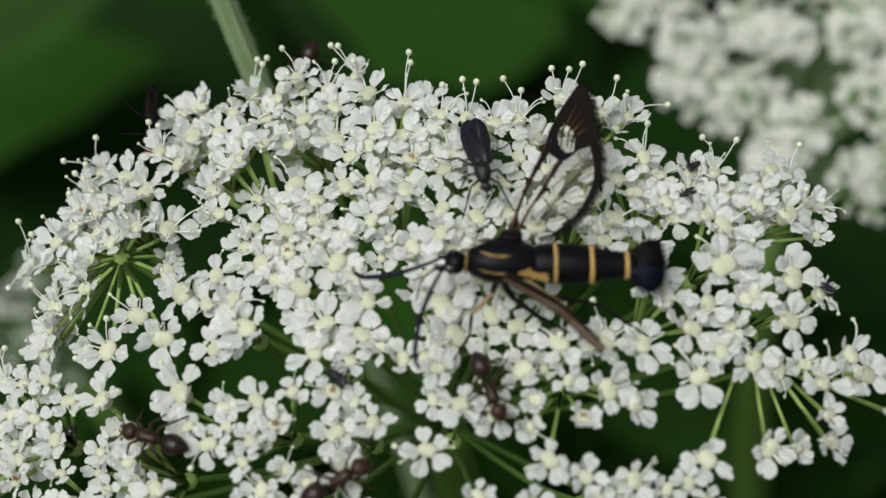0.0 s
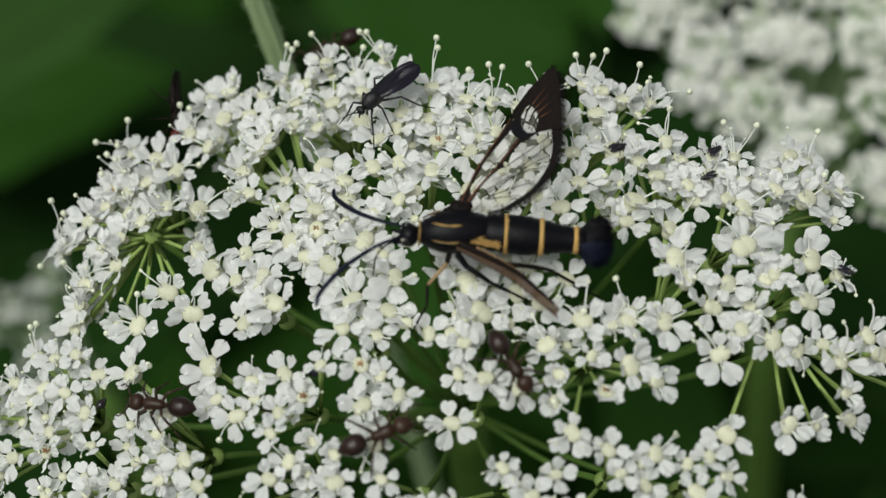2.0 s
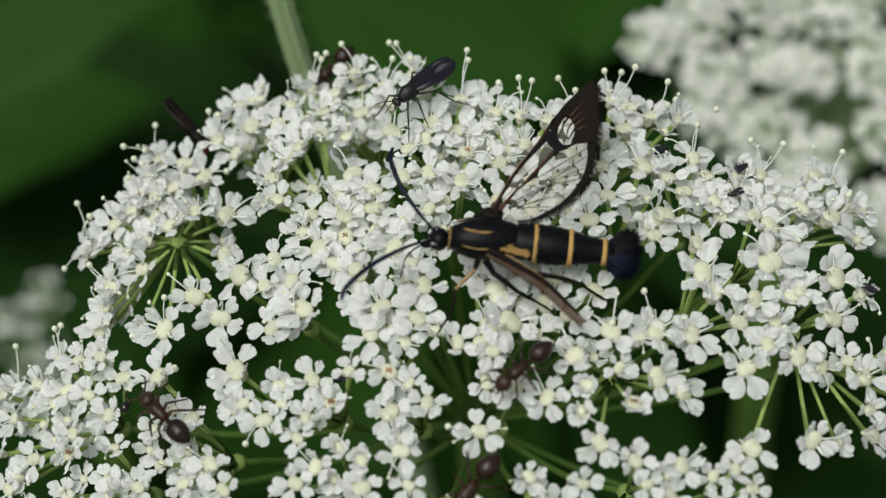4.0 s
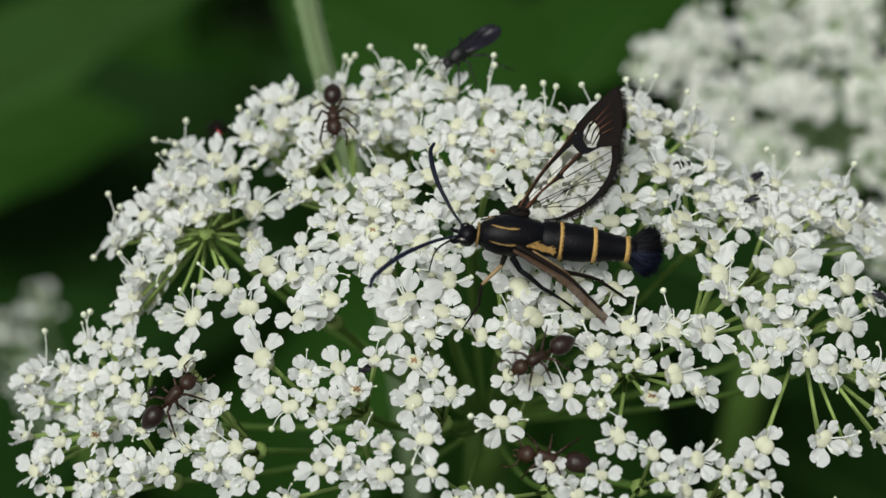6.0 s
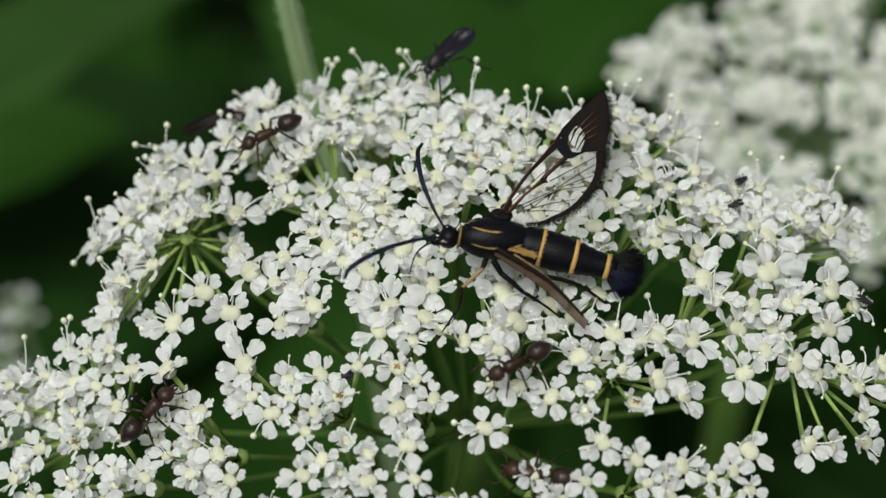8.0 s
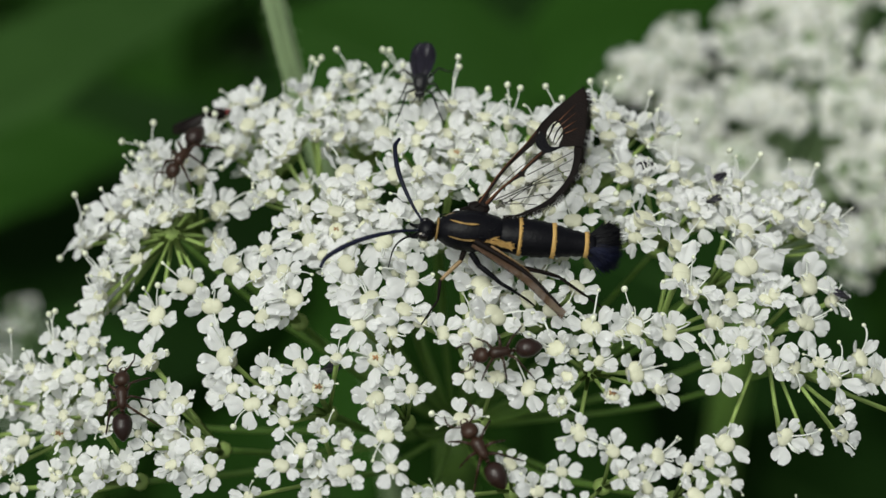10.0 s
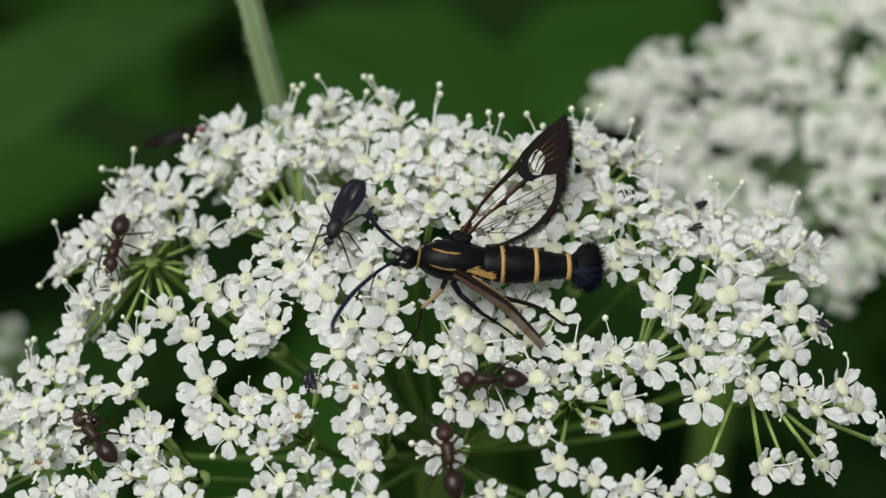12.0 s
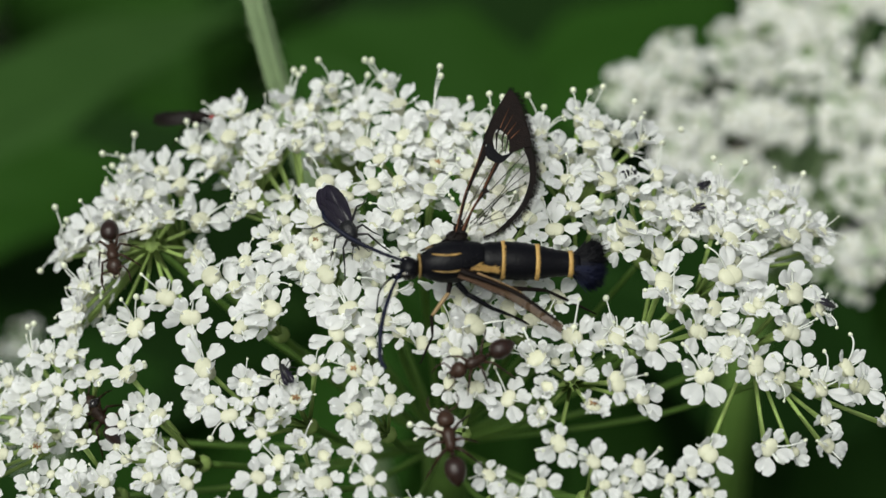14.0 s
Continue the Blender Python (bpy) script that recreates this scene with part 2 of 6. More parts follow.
MOTH_RUST = material("wing_scales_rust", (0.17, 0.062, 0.022), 0.5, vary=0.3, scale=900, second=(0.05, 0.018, 0.008), bump=0.3, bump_scale=5000, spec=0.3)
MOTH_TAN = material("wing_scales_tan", (0.32, 0.20, 0.09), 0.5, vary=0.3, scale=900, second=(0.18, 0.10, 0.04))
MOTH_LEG = material("leg_ochre", (0.36, 0.24, 0.11), 0.5, vary=0.25, scale=1500, bump=0.4, bump_scale=6000)
FOLDED = membrane_material("folded_wing_brown", (0.13, 0.078, 0.050), 0.16, 0.6, 0.08)
MOTH_CLEAR = membrane_material("wing_clear_membrane", (0.80, 0.74, 0.64), 0.94)
ANT_DARK = material("ant_gaster_dark_brown", (0.026, 0.012, 0.008), 0.30, vary=0.3, scale=1800, second=(0.010, 0.005, 0.004), bump=0.2, bump_scale=9000, spec=0.35)
ANT_RED = material("ant_red_brown", (0.040, 0.020, 0.011), 0.38, vary=0.3, scale=1800, second=(0.022, 0.010, 0.006), bump=0.2, bump_scale=8000, spec=0.28)
ANT_LEG = material("ant_leg_brown", (0.046, 0.022, 0.012), 0.4, vary=0.3, scale=2000, spec=0.25)
GNAT_BLACK = material("gnat_black", (0.005, 0.005, 0.006), 0.42, vary=0.3, scale=2500, bump=0.4, bump_scale=8000)
GNAT_WING = material("gnat_wing_smoky", (0.022, 0.018, 0.032), 0.38, vary=0.2, scale=900, second=(0.010, 0.008, 0.014), spec=0.3, bump=0.3, bump_scale=2500)
FLY_WING = membrane_material("fly_wing_smoky", (0.012, 0.008, 0.007), 0.30, 0.5, 0.2)
FLY_RED = material("fly_red", (0.42, 0.02, 0.015), 0.4, vary=0.2, scale=2000)
EYE_GLOSS = material("insect_eye_black", (0.008, 0.006, 0.006), 0.12, vary=0.1)
PALE_SPOT = material("pale_scales", (0.55, 0.50, 0.42), 0.6, vary=0.2)


# ---- mesh helpers, in millimetres ----
def mesh_of(name, bm, *mats, smooth=True):
    me = bpy.data.meshes.new(name)
    bm.normal_update()
    bm.to_mesh(me)
    bm.free()
    for m in mats:
        me.materials.append(m)
    if smooth:
        for p in me.polygons:
            p.use_smooth = True
    me.transform(Matrix.Scale(MM, 4))
    return me


def hang(name, me, parent, m=None, label=""):
    ob = new(name, me)
    ob.parent = parent
    if m is not None:
        ob.matrix_basis = m
    if label:
        ob["label"] = label
    return ob


def part(name, bm, mat, parent, label="", at=(0, 0, 0)):
    mats = mat if isinstance(mat, (tuple, list)) else (mat,)
    return hang(name, mesh_of(name, bm, *mats), parent, Matrix.Translation(Vector(at) * MM), label)


def smooth_line(points, steps=5):
    """Points along a soft curve through the given ones."""
    p = [Vector(q) for q in points]
    p = [2 * p[0] - p[1], *p, 2 * p[-1] - p[-2]]
    out = []
    for i in range(1, len(p) - 2):
        for k in range(steps):
            t = k / steps
            a, b, c, d = p[i - 1], p[i], p[i + 1], p[i + 2]
            out.append(0.5 * (2 * b + (c - a) * t + (2 * a - 5 * b + 4 * c - d) * t * t + (3 * b - a - 3 * c + d) * t ** 3))
    out.append(p[-2])
    return out


def tube(bm, points, radii, seg=6, mat=0, flat=1.0):
    """A tapered round rod along points, closed at both ends."""
    n = len(points)
    points = [Vector(q) for q in points]
    rad = [radii[0] + (radii[1] - radii[0]) * i / (n - 1) for i in range(n)] if len(radii) == 2 and n != 2 else list(radii)
    rings, side = [], None
    for i, q in enumerate(points):
        d = (points[min(i + 1, n - 1)] - points[max(i - 1, 0)]).normalized()
        if side is None:
            side = d.orthogonal().normalized()
        side = (side - d * side.dot(d)).normalized()
        up = d.cross(side)
        rings.append([bm.verts.new(q + rad[i] * (math.cos(2 * math.pi * k / seg) * side + flat * math.sin(2 * math.pi * k / seg) * up)) for k in range(seg)])
    for a, b in zip(rings, rings[1:]):
        for k in range(seg):
            bm.faces.new((a[k], a[(k + 1) % seg], b[(k + 1) % seg], b[k])).material_index = mat
    for ring, flip in ((rings[0], True), (rings[-1], False)):
        bm.faces.new(ring[::-1] if flip else ring).material_index = mat
    return bm


def lathe(bm, rings, seg=16, mat=0):
    """A body along x from rings of (x, half width, half height, y, z)."""
    made = []
    for x, ry, rz, y, z in rings:
        made.append([bm.verts.new((x, y + ry * math.cos(2 * math.pi * k / seg), z + rz * math.sin(2 * math.pi * k / seg))) for k in range(seg)])
    for a, b in zip(made, made[1:]):
        for k in range(seg):
            bm.faces.new((a[k], b[k], b[(k + 1) % seg], a[(k + 1) % seg])).material_index = mat
    bm.faces.new(made[0]).material_index = mat
    bm.faces.new(made[-1][::-1]).material_index = mat
    bmesh.ops.recalc_face_normals(bm, faces=bm.faces[:])
    return bm


def egg(bm, centre, radii, seg=12, rings=8, mat=0, turn=None):
    m = Matrix.Translation(centre) @ (turn or Matrix()) @ Matrix.Diagonal((*radii, 1))
    made = bmesh.ops.create_uvsphere(bm, u_segments=seg, v_segments=rings, radius=1.0, matrix=m)
    for v in made["verts"]:
        for f in v.link_faces:
            f.material_index = mat
    return bm


def plate(bm, outline, z, thick, mat=0, lift=None):
    """A thin slab with the given outline in the xy plane."""
    h = lift or (lambda x, y: 0.0)
    low = [bm.verts.new((x, y, z + h(x, y))) for x, y in outline]
    high = [bm.verts.new((x, y, z + thick + h(x, y))) for x, y in outline]
    fs = [bm.faces.new(low[::-1]), bm.faces.new(high)]
    for k in range(len(low)):
        j = (k + 1) % len(low)
        fs.append(bm.faces.new((low[k], low[j], high[j], high[k])))
    for f in fs:
        f.material_index = mat
    bmesh.ops.recalc_face_normals(bm, faces=fs)
    return bm


# ---- the flower head ----
def petal_mesh(name, notch, wide, cup, fold, puff, ruffle, phase, tongue, skew=0.0):
    """A petal of length 1 along x: narrow claw, broad blade of two round lobes, a slit between them, and a tip that bends inwards."""
    bm = bmesh.new()
    half = smooth_line([(0, 0.09, 0), (0.12, 0.15, 0), (0.24, 0.29, 0), (0.38, 0.43, 0), (0.56, 0.52, 0), (0.74, 0.51, 0), (0.90, 0.40, 0), (0.985, 0.22, 0), (0.985, 0.10, 0), (0.94, 0.03, 0), (1 - notch, 0.0, 0)], 2)
    n, cols = len(half), 5
    rows = []
    for i, o in enumerate(half):
        c = Vector(((1 - notch) * (i / (n - 1)) ** 0.9, 0, 0))
        row = []
        for k in range(-cols, cols + 1):
            s = abs(k) / cols
            q = c.lerp(o, s)
            lobe = 1 + skew * (1 if k > 0 else -1)
            y = q.y * wide * (1 if k > 0 else -1) * lobe
            x = q.x * (1 + (lobe - 1) * 0.5 * s)
            far = min(1.0, x / 0.6)
            z = cup * x * x + fold * abs(y) * far + puff * far * math.sin(math.pi * min(1.0, abs(y) / 0.55)) * math.sin(math.pi * min(1, x))
            z -= 0.05 * (abs(y) / 0.5) ** 2 * far
            z += ruffle * far * s * s * math.sin(11 * x + 7 * y + phase)
            side = 1 if k > 0 else -1
            wave = math.sin(5.5 * x + 2.6 * phase + 1.7 * side) * 0.07 + math.sin(14 * x + 4.1 * phase * side) * 0.025
            tip = (math.sin(11 * y + 2.3 * phase) * 0.03 + math.sin(29 * y + phase) * 0.008) * s * s * max(0.0, (x - 0.5) * 2)
            row.append((x + tip, y * (1 + wave * far), z))
        rows.append(row)
    made = [[bm.verts.new(q) for q in row] for row in rows]
    for a, d in zip(made, made[1:]):
        for k in range(2 * cols):
            bm.faces.new((a[k], d[k], d[k + 1], a[k + 1]))
    if tongue:
        z = cup * (1 - notch) ** 2
        strip = [[bm.verts.new((x, w * s, z + h + 0.02)) for s in (-1, 0, 1)] for x, w, h in ((1 - notch, 0.05, 0), (0.95 - notch, 0.06, 0.06), (0.86 - notch, 0.06, 0.09), (0.78 - notch, 0.03, 0.06))]
        for a, d in zip(strip, strip[1:]):
            for k in range(2):
                bm.faces.new((a[k], d[k], d[k + 1], a[k + 1]))
    bmesh.ops.remove_doubles(bm, verts=bm.verts[:], dist=1e-5)
    bmesh.ops.recalc_face_normals(bm, faces=bm.faces[:])
    return mesh_of(name, bm, PETAL)


PETALS = [petal_mesh("petal", 0.14, 0.98, 0.02, 0.06, 0.08, 0.03, 0.0, True, 0.06), petal_mesh("petal", 0.20, 0.94, 0.16, 0.20, 0.09, 0.04, 1.0, True, -0.10),
          petal_mesh("petal", 0.16, 1.02, 0.08, -0.12, 0.10, 0.04, 2.2, False, 0.16), petal_mesh("petal", 0.22, 0.92, -0.14, 0.08, 0.09, 0.04, 3.1, False, -0.06),
          petal_mesh("petal", 0.18, 0.96, 0.28, 0.30, 0.09, 0.06, 4.0, True, 0.16), petal_mesh("petal", 0.10, 0.80, 0.40, 0.14, 0.10, 0.07, 5.2, False, -0.20),
          petal_mesh("petal", 0.26, 1.02, -0.08, -0.06, 0.09, 0.05, 0.7, False, 0.04), petal_mesh("petal", 0.16, 1.00, 0.12, 0.10, 0.08, 0.07, 1.9, True, -0.20)]
PETAL_SHAPES = [([v.co / MM for v in me.vertices], [tuple(p.vertices) for p in me.polygons]) for me in PETALS]


def cushion_mesh():
    """The two-lobed cushion on its ovary, for a flower of radius 1."""
    bm = bmesh.new()
    for y in (-0.085, 0.085):
        egg(bm, (0, y, 0.04), (0.275, 0.275, 0.15), 12, 7)
    egg(bm, (0, 0, -0.16), (0.22, 0.28, 0.28), 10, 6)
    return mesh_of("floret", bm, CUSHION)


def stamen_mesh(kind):
    """A thread with its anther, curving out of the flower along x."""
    bm = bmesh.new()
    line = [((0.15, 0, 0), (0.55, 0, 0.42), (0.95, 0.03, 0.60), (1.25, 0.05, 0.52)),
            ((0.15, 0, 0), (0.45, 0, 0.55), (0.62, 0.02, 0.95), (0.70, 0.02, 1.30)),
            ((0.15, 0, 0), (0.55, 0, 0.30), (0.72, 0.05, 0.42), (0.50, 0.08, 0.52))][kind]
    pts = smooth_line(line, 3)
    tube(bm, pts, (0.035, 0.026), 5)
    if kind < 2:
        egg(bm, pts[-1], (0.095, 0.075, 0.085), 8, 5, mat=1)
    return mesh_of("stamen", bm, FILAMENT, ANTHER)


def pedicel_mesh():
    bm = bmesh.new()
    tube(bm, [(0, 0, 0), (0.03, 0.0, 0.35), (0.0, 0.02, 0.7), (0, 0, 1)], (0.16, 0.17, 0.18, 0.22), 6)
    me = mesh_of("pedicel", bm, PEDICEL_GREEN)
    me.transform(Matrix.Diagonal((1, 1, 1 / MM, 1)))
    return me


CUSHION_MESH = cushion_mesh()
STAMENS = [stamen_mesh(k) for k in range(3)]
PEDICEL = pedicel_mesh()
rnd = random.Random(11)

umbel = new("flower_umbel")
tagged(umbel, "white domed umbel of many small five-petalled florets on green rays", "flower")
umbel.matrix_basis = HEAD_POSE
FLORETS = []
# openings between the umbellets where one looks down on the green rays
OPEN_PLACES = [(-1.2, 6.8), (-23.4, 13.2), (-23.9, 11.0), (-11.2, 3.5), (-1.6, 0.3), (13.2, 9.1), (21.9, -1.5), (17.4, -2.8), (2.9, -4.1), (-18.1, 8.1), (-14.9, 0.6), (27.8, 3.3), (-12.4, 19.4), (-16.4, -4.2)]


def aim(z, x_hint):
    z = z.normalized()
    x = x_hint - z * x_hint.dot(z)
    x = x.normalized() if x.length > 1e-6 else z.orthogonal().normalized()
    return Matrix((x, z.cross(x), z)).transposed()


def face_of(place, hub):
    """The way a floret faces: up, outwards from the head's axis, and away from its hub."""
    out = Vector((place.x, place.y - 4, 0)) / 40
    return (Vector((0, 0, 1)) + 0.50 * out + 0.70 * (place - hub).normalized()).normalized()


# umbellets still in bud or going over
SHUT_PLACES = ((7.6, 1.7), (8.5, -0.6), (8.1, -2.6), (12.0, -1.9), (-10.2, -4.6), (-8.4, -5.6))


def floret(place, radius, hub, parent, spin=None):
    up = face_of(place, hub) + Vector((rnd.gauss(0, 0.10), rnd.gauss(0, 0.10), 0))
    away = (place - hub) * 0.6 + Vector((place.x, place.y - 4, 0)) * 0.08
    turn = aim(up, away)
    size = (radius if place.x > 24 else max(radius, 1.48)) * (1.24 if place.y > 6 else 1.13 if place.y > 1 else 0.94 if radius > 1.9 else 1.0)
    m = Matrix.Translation(place * MM) @ turn.to_4x4() @ Matrix.Scale(size, 4)
    f = hang("floret", CUSHION_MESH, parent, m @ pose(0, 0, 0, 0, 0, rnd.uniform(0, 180)) @ Matrix.Scale(rnd.uniform(0.95, 1.20), 4))
    back = f.matrix_basis.inverted() @ m
    first = rnd.choice((0, 36)) + rnd.uniform(-14, 14)
    if spin is not None:
        way = turn.inverted() @ Vector((math.cos(radians(spin)), math.sin(radians(spin)) * 1.15, 0))
        first = math.degrees(math.atan2(way.y, way.x))
    young = radius < 1.38
    shut = min(math.hypot(place.x - x, place.y - y) for x, y in SHUT_PLACES) < 1.5
    for k in range(10 if shut else 5):
        a = first + 72 * k + (rnd.uniform(-25, 25) + 36 * (k > 4) if shut else rnd.uniform(-6, 6))
        grow = 1 + (0.17 if not young else 0.08) * math.cos(radians(a))
        lift = rnd.gauss(14, 16) + (18 if young else 0) if not shut else rnd.gauss(66 if k > 4 else 34, 14)
        length = (0.70 if not young else 0.80) * grow * rnd.uniform(0.92, 1.08) * (0.82 if shut else 1)
        pm = pose(0, 0, 0.0, 0, 0, a) @ pose(0.24 * MM, 0, 0.02 * MM, rnd.gauss(0, 13), -lift, 0) @ Matrix.Diagonal((length, length * rnd.uniform(0.74, 1.02), length, 1))
        hang("petal", rnd.choice(PETALS[4:] if shut else PETALS), f, back @ pm)
    for k in range(rnd.choice((3, 4, 4, 5))):
        a = first + 36 + 72 * rnd.randrange(5) + rnd.uniform(-8, 8)
        kind = rnd.choices((0, 1, 2), (3, 1, 5))[0]
        if kind < 2 and int(a * 10) % 5 < 2:
            continue  # this thread has dropped
        hang("stamen", STAMENS[kind], f, back @ pose(0, 0, 0.05 * MM, 0, 0, a) @ Matrix.Scale(rnd.uniform(0.75, 1.0), 4))
    root = place - up.normalized() * 0.30 * size
    d = root - hub
    pm = Matrix.Translation(hub * MM) @ aim(d, Vector((0, 0, 1)) + Vector((0.3, 0.1, 0))).to_4x4() @ Matrix.Diagonal((1, 1, d.length * MM, 1))
    hang("pedicel", PEDICEL, f, f.matrix_basis.inverted() @ pm)
    FLORETS.append((place, f))


def withered(places):
    """Brown, dried centres on a few florets."""
    for p in places:
        p = Vector(p)
        place, f = min(FLORETS, key=lambda q: (q[0] - p).length)
        bm = bmesh.new()
        for k in range(5):
            a = k * 1.3
            egg(bm, place + Vector((0.20 * math.cos(a), 0.16 * math.sin(a), 0.34 + 0.03 * k)), (0.17, 0.10, 0.08), 8, 5, turn=pose(0, 0, 0, 20 * k, 15, 70 * k))
        ob = hang("withered_centre", mesh_of("withered_centre", bm, BROWN_SPOT), f, None, "dried orange-brown centre")
        ob.matrix_basis = f.matrix_basis.inverted()


CROWD = ([], [], [])


def crowd_add(places, faces, mat):
    n = len(CROWD[0])
    CROWD[0].extend(q * MM for q in places)
    CROWD[1].extend(tuple(n + i for i in f) for f in faces)
    CROWD[2].extend([mat] * len(faces))


def shape_of(bm):
    bm.verts.index_update()
    out = ([v.co.copy() for v in bm.verts], [tuple(v.index for v in f.verts) for f in bm.faces])
    bm.free()
    return out


BALL = shape_of(egg(bmesh.new(), (0, 0, 0), (1, 1, 0.7), 8, 5))
ROD = shape_of(tube(bmesh.new(), [(0, 0, 0), (0.02, 0.01, 0.5), (0, 0, 1)], (1, 1), 5))


def crowd_floret(place, size, hub):
    """A small half-open floret among the crowd between the open ones."""
    m = Matrix.Translation(place) @ aim(face_of(place, hub) + Vector((rnd.gauss(0, 0.2), rnd.gauss(0, 0.2), 0)), Vector((1, 0.2, 0))).to_4x4() @ Matrix.Scale(size, 4)
    spin = rnd.uniform(0, 72)
    for k in range(5):
        pm = m @ pose(0, 0, 0, 0, 0, spin + 72 * k) @ pose(0.2, 0, 0.02, rnd.uniform(-12, 12), -rnd.uniform(0, 45), 0) @ Matrix.Scale(0.85, 4)
        places, faces = rnd.choice(PETAL_SHAPES)
        crowd_add([pm @ q for q in places], faces, 0)
    crowd_add([m @ Vector((0, 0, 0.08)) + q * 0.30 * size for q in BALL[0]], BALL[1], 1)
    d = m @ Vector((0, 0, -0.1)) - hub
    rm = Matrix.Translation(hub) @ aim(d, Vector((0.3, 0.1, 1))).to_4x4() @ Matrix.Diagonal((0.16, 0.16, d.length, 1))
    crowd_add([rm @ q for q in ROD[0]], ROD[1], 2)


def umbellet(hub, flowers):
    hub = Vector(hub)
    foot = Vector((1.6, 10.5, -20))
    bm = bmesh.new()
    mid = foot.lerp(hub, 0.55) + Vector((hub.x, hub.y - 8, 0)) * 0.08 - Vector((0, 0, 1.0))
    tube(bm, smooth_line([foot, mid, hub]), (0.24, 0.29), 7)
    egg(bm, hub, (0.8, 0.8, 0.65), 8, 6, mat=1)
    part("ray", bm, (STALK, PEDICEL_GREEN), umbel)
    for x, y, z, radius, *spin in flowers:
        floret(Vector((x, y, z)), radius, hub, umbel, *spin)
    # smaller florets crowded between and under the open ones
    places = [Vector(f[:3]) for f in flowers]
    middle = sum(places, Vector()) / len(places)
    made = 0
    crowd = 1.7 if hub.y > 15 and hub.x < -5 else 1.3 if hub.y > 9 else 1.2 if hub.x < -13 and hub.y < 5 else 0.15 if hub.x > 2 else 0.3
    for k in range(60):
        a, b = rnd.choice(places), rnd.choice(places)
        p = a.lerp(b, rnd.uniform(0.2, 0.8)) if a != b else a.lerp(middle, 0.6)
        p = p + Vector((rnd.gauss(0, 0.7), rnd.gauss(0, 0.7), rnd.uniform(-2.3, -0.9)))
        if min((p - q).length for q in places) < 1.35 or made > len(flowers) * crowd or min(math.hypot(p.x - x, p.y - y) for x, y in OPEN_PLACES) < 3.6:
            continue
        crowd_floret(p, rnd.uniform(1.15, 1.5), hub)
        places.append(p)
        made += 1


def free_stamens(ends):
    """Long threads whose anthers stand clear of the petals."""
    for end in ends:
        end = Vector(end)
        place, f = min(FLORETS, key=lambda q: (q[0] + Vector((0, 0, 0.8)) - end).length)
        bm = bmesh.new()
        side = Vector((rnd.uniform(-0.3, 0.3), rnd.uniform(-0.3, 0.3), 0.3))
        tube(bm, smooth_line([place, place.lerp(end, 0.5) + side, end], 4), (0.056, 0.042), 6)
        egg(bm, end, (0.27, 0.25, 0.34), 10, 6, mat=1)
        ob = hang("stamen", mesh_of("stamen", bm, FILAMENT, ANTHER), f)
        ob.matrix_basis = f.matrix_basis.inverted()


umbellet((-24.0, 15.2, 4.6), [(-24.6, 15.6, 6.4, 1.57), (-23.4, 16.9, 6.2, 1.40), (-20.0, 16.3, 7.0, 1.98, 4), (-22.4, 16.3, 7.6, 1.17), (-31.7, 15.2, 2.8, 1.40), (-30.2, 15.7, 3.5, 1.35), (-28.0, 13.6, 5.2, 1.30), (-26.6, 12.1, 5.3, 1.69), (-29.2, 11.0, 4.0, 1.80), (-29.5, 9.1, 4.1, 1.40), (-30.0, 7.9, 2.7, 1.62), (-26.4, 14.5, 5.6, 1.17), (-24.4, 6.6, 5.4, 1.98, 53), (-22.1, 9.2, 6.1, 1.75), (-19.8, 6.6, 7.4, 1.91), (-19.8, 12.3, 7.3, 1.57)])
umbellet((-28.8, 2.9, -5.8), [(-34.9, 3.8, 0.7, 1.75), (-36.6, 3.8, -0.1, 1.35), (-37.9, 3.5, -0.7, 1.24), (-33.1, 5.7, 1.6, 1.40), (-31.4, 5.1, 2.7, 1.40), (-29.5, 4.9, 3.7, 1.48), (-27.6, 3.3, 3.2, 1.53), (-32.3, 3.0, 1.4, 1.57), (-30.4, 2.2, 2.3, 1.40), (-33.4, 2.4, 0.5, 1.30), (-36.7, 1.4, -0.6, 1.35), (-28.6, 0.3, 2.5, 1.75), (-31.4, -1.0, 1.8, 1.62), (-34.8, -2.0, -1.0, 1.98), (-31.7, -2.3, 0.9, 1.35), (-36.8, -4.1, -2.3, 1.84), (-37.7, -1.3, -1.6, 1.35)])
umbellet((-18.7, -1.5, -2.3), [(-24.6, 2.4, 5.3, 1.75), (-24.1, -4.1, 3.1, 1.44), (-21.8, -1.0, 4.7, 1.84), (-22.3, -2.5, 4.9, 1.35), (-20.0, -4.9, 5.1, 1.98), (-22.1, -6.0, 3.8, 1.48), (-18.9, -7.0, 5.1, 1.80)])
umbellet((-15.8, 23.2, 0.3), [(-19.5, 27.5, 6.5, 1.35), (-18.0, 27.7, 7.1, 1.17), (-18.2, 24.2, 8.3, 1.62), (-21.1, 23.6, 7.1, 1.57), (-19.5, 22.3, 7.1, 1.40), (-16.1, 24.5, 8.4, 1.30)])
umbellet((-22.3, 18.4, -1.5), [(-23.7, 21.5, 6.6, 1.62), (-22.1, 20.3, 6.4, 1.69), (-26.1, 23.0, 5.1, 1.40), (-26.6, 21.0, 5.2, 1.17), (-24.6, 19.6, 5.9, 1.35), (-26.1, 18.7, 5.6, 1.35), (-27.5, 19.2, 5.2, 1.35), (-29.3, 16.6, 4.8, 1.69), (-26.0, 17.0, 5.3, 1.57), (-28.0, 17.9, 4.9, 1.35)])
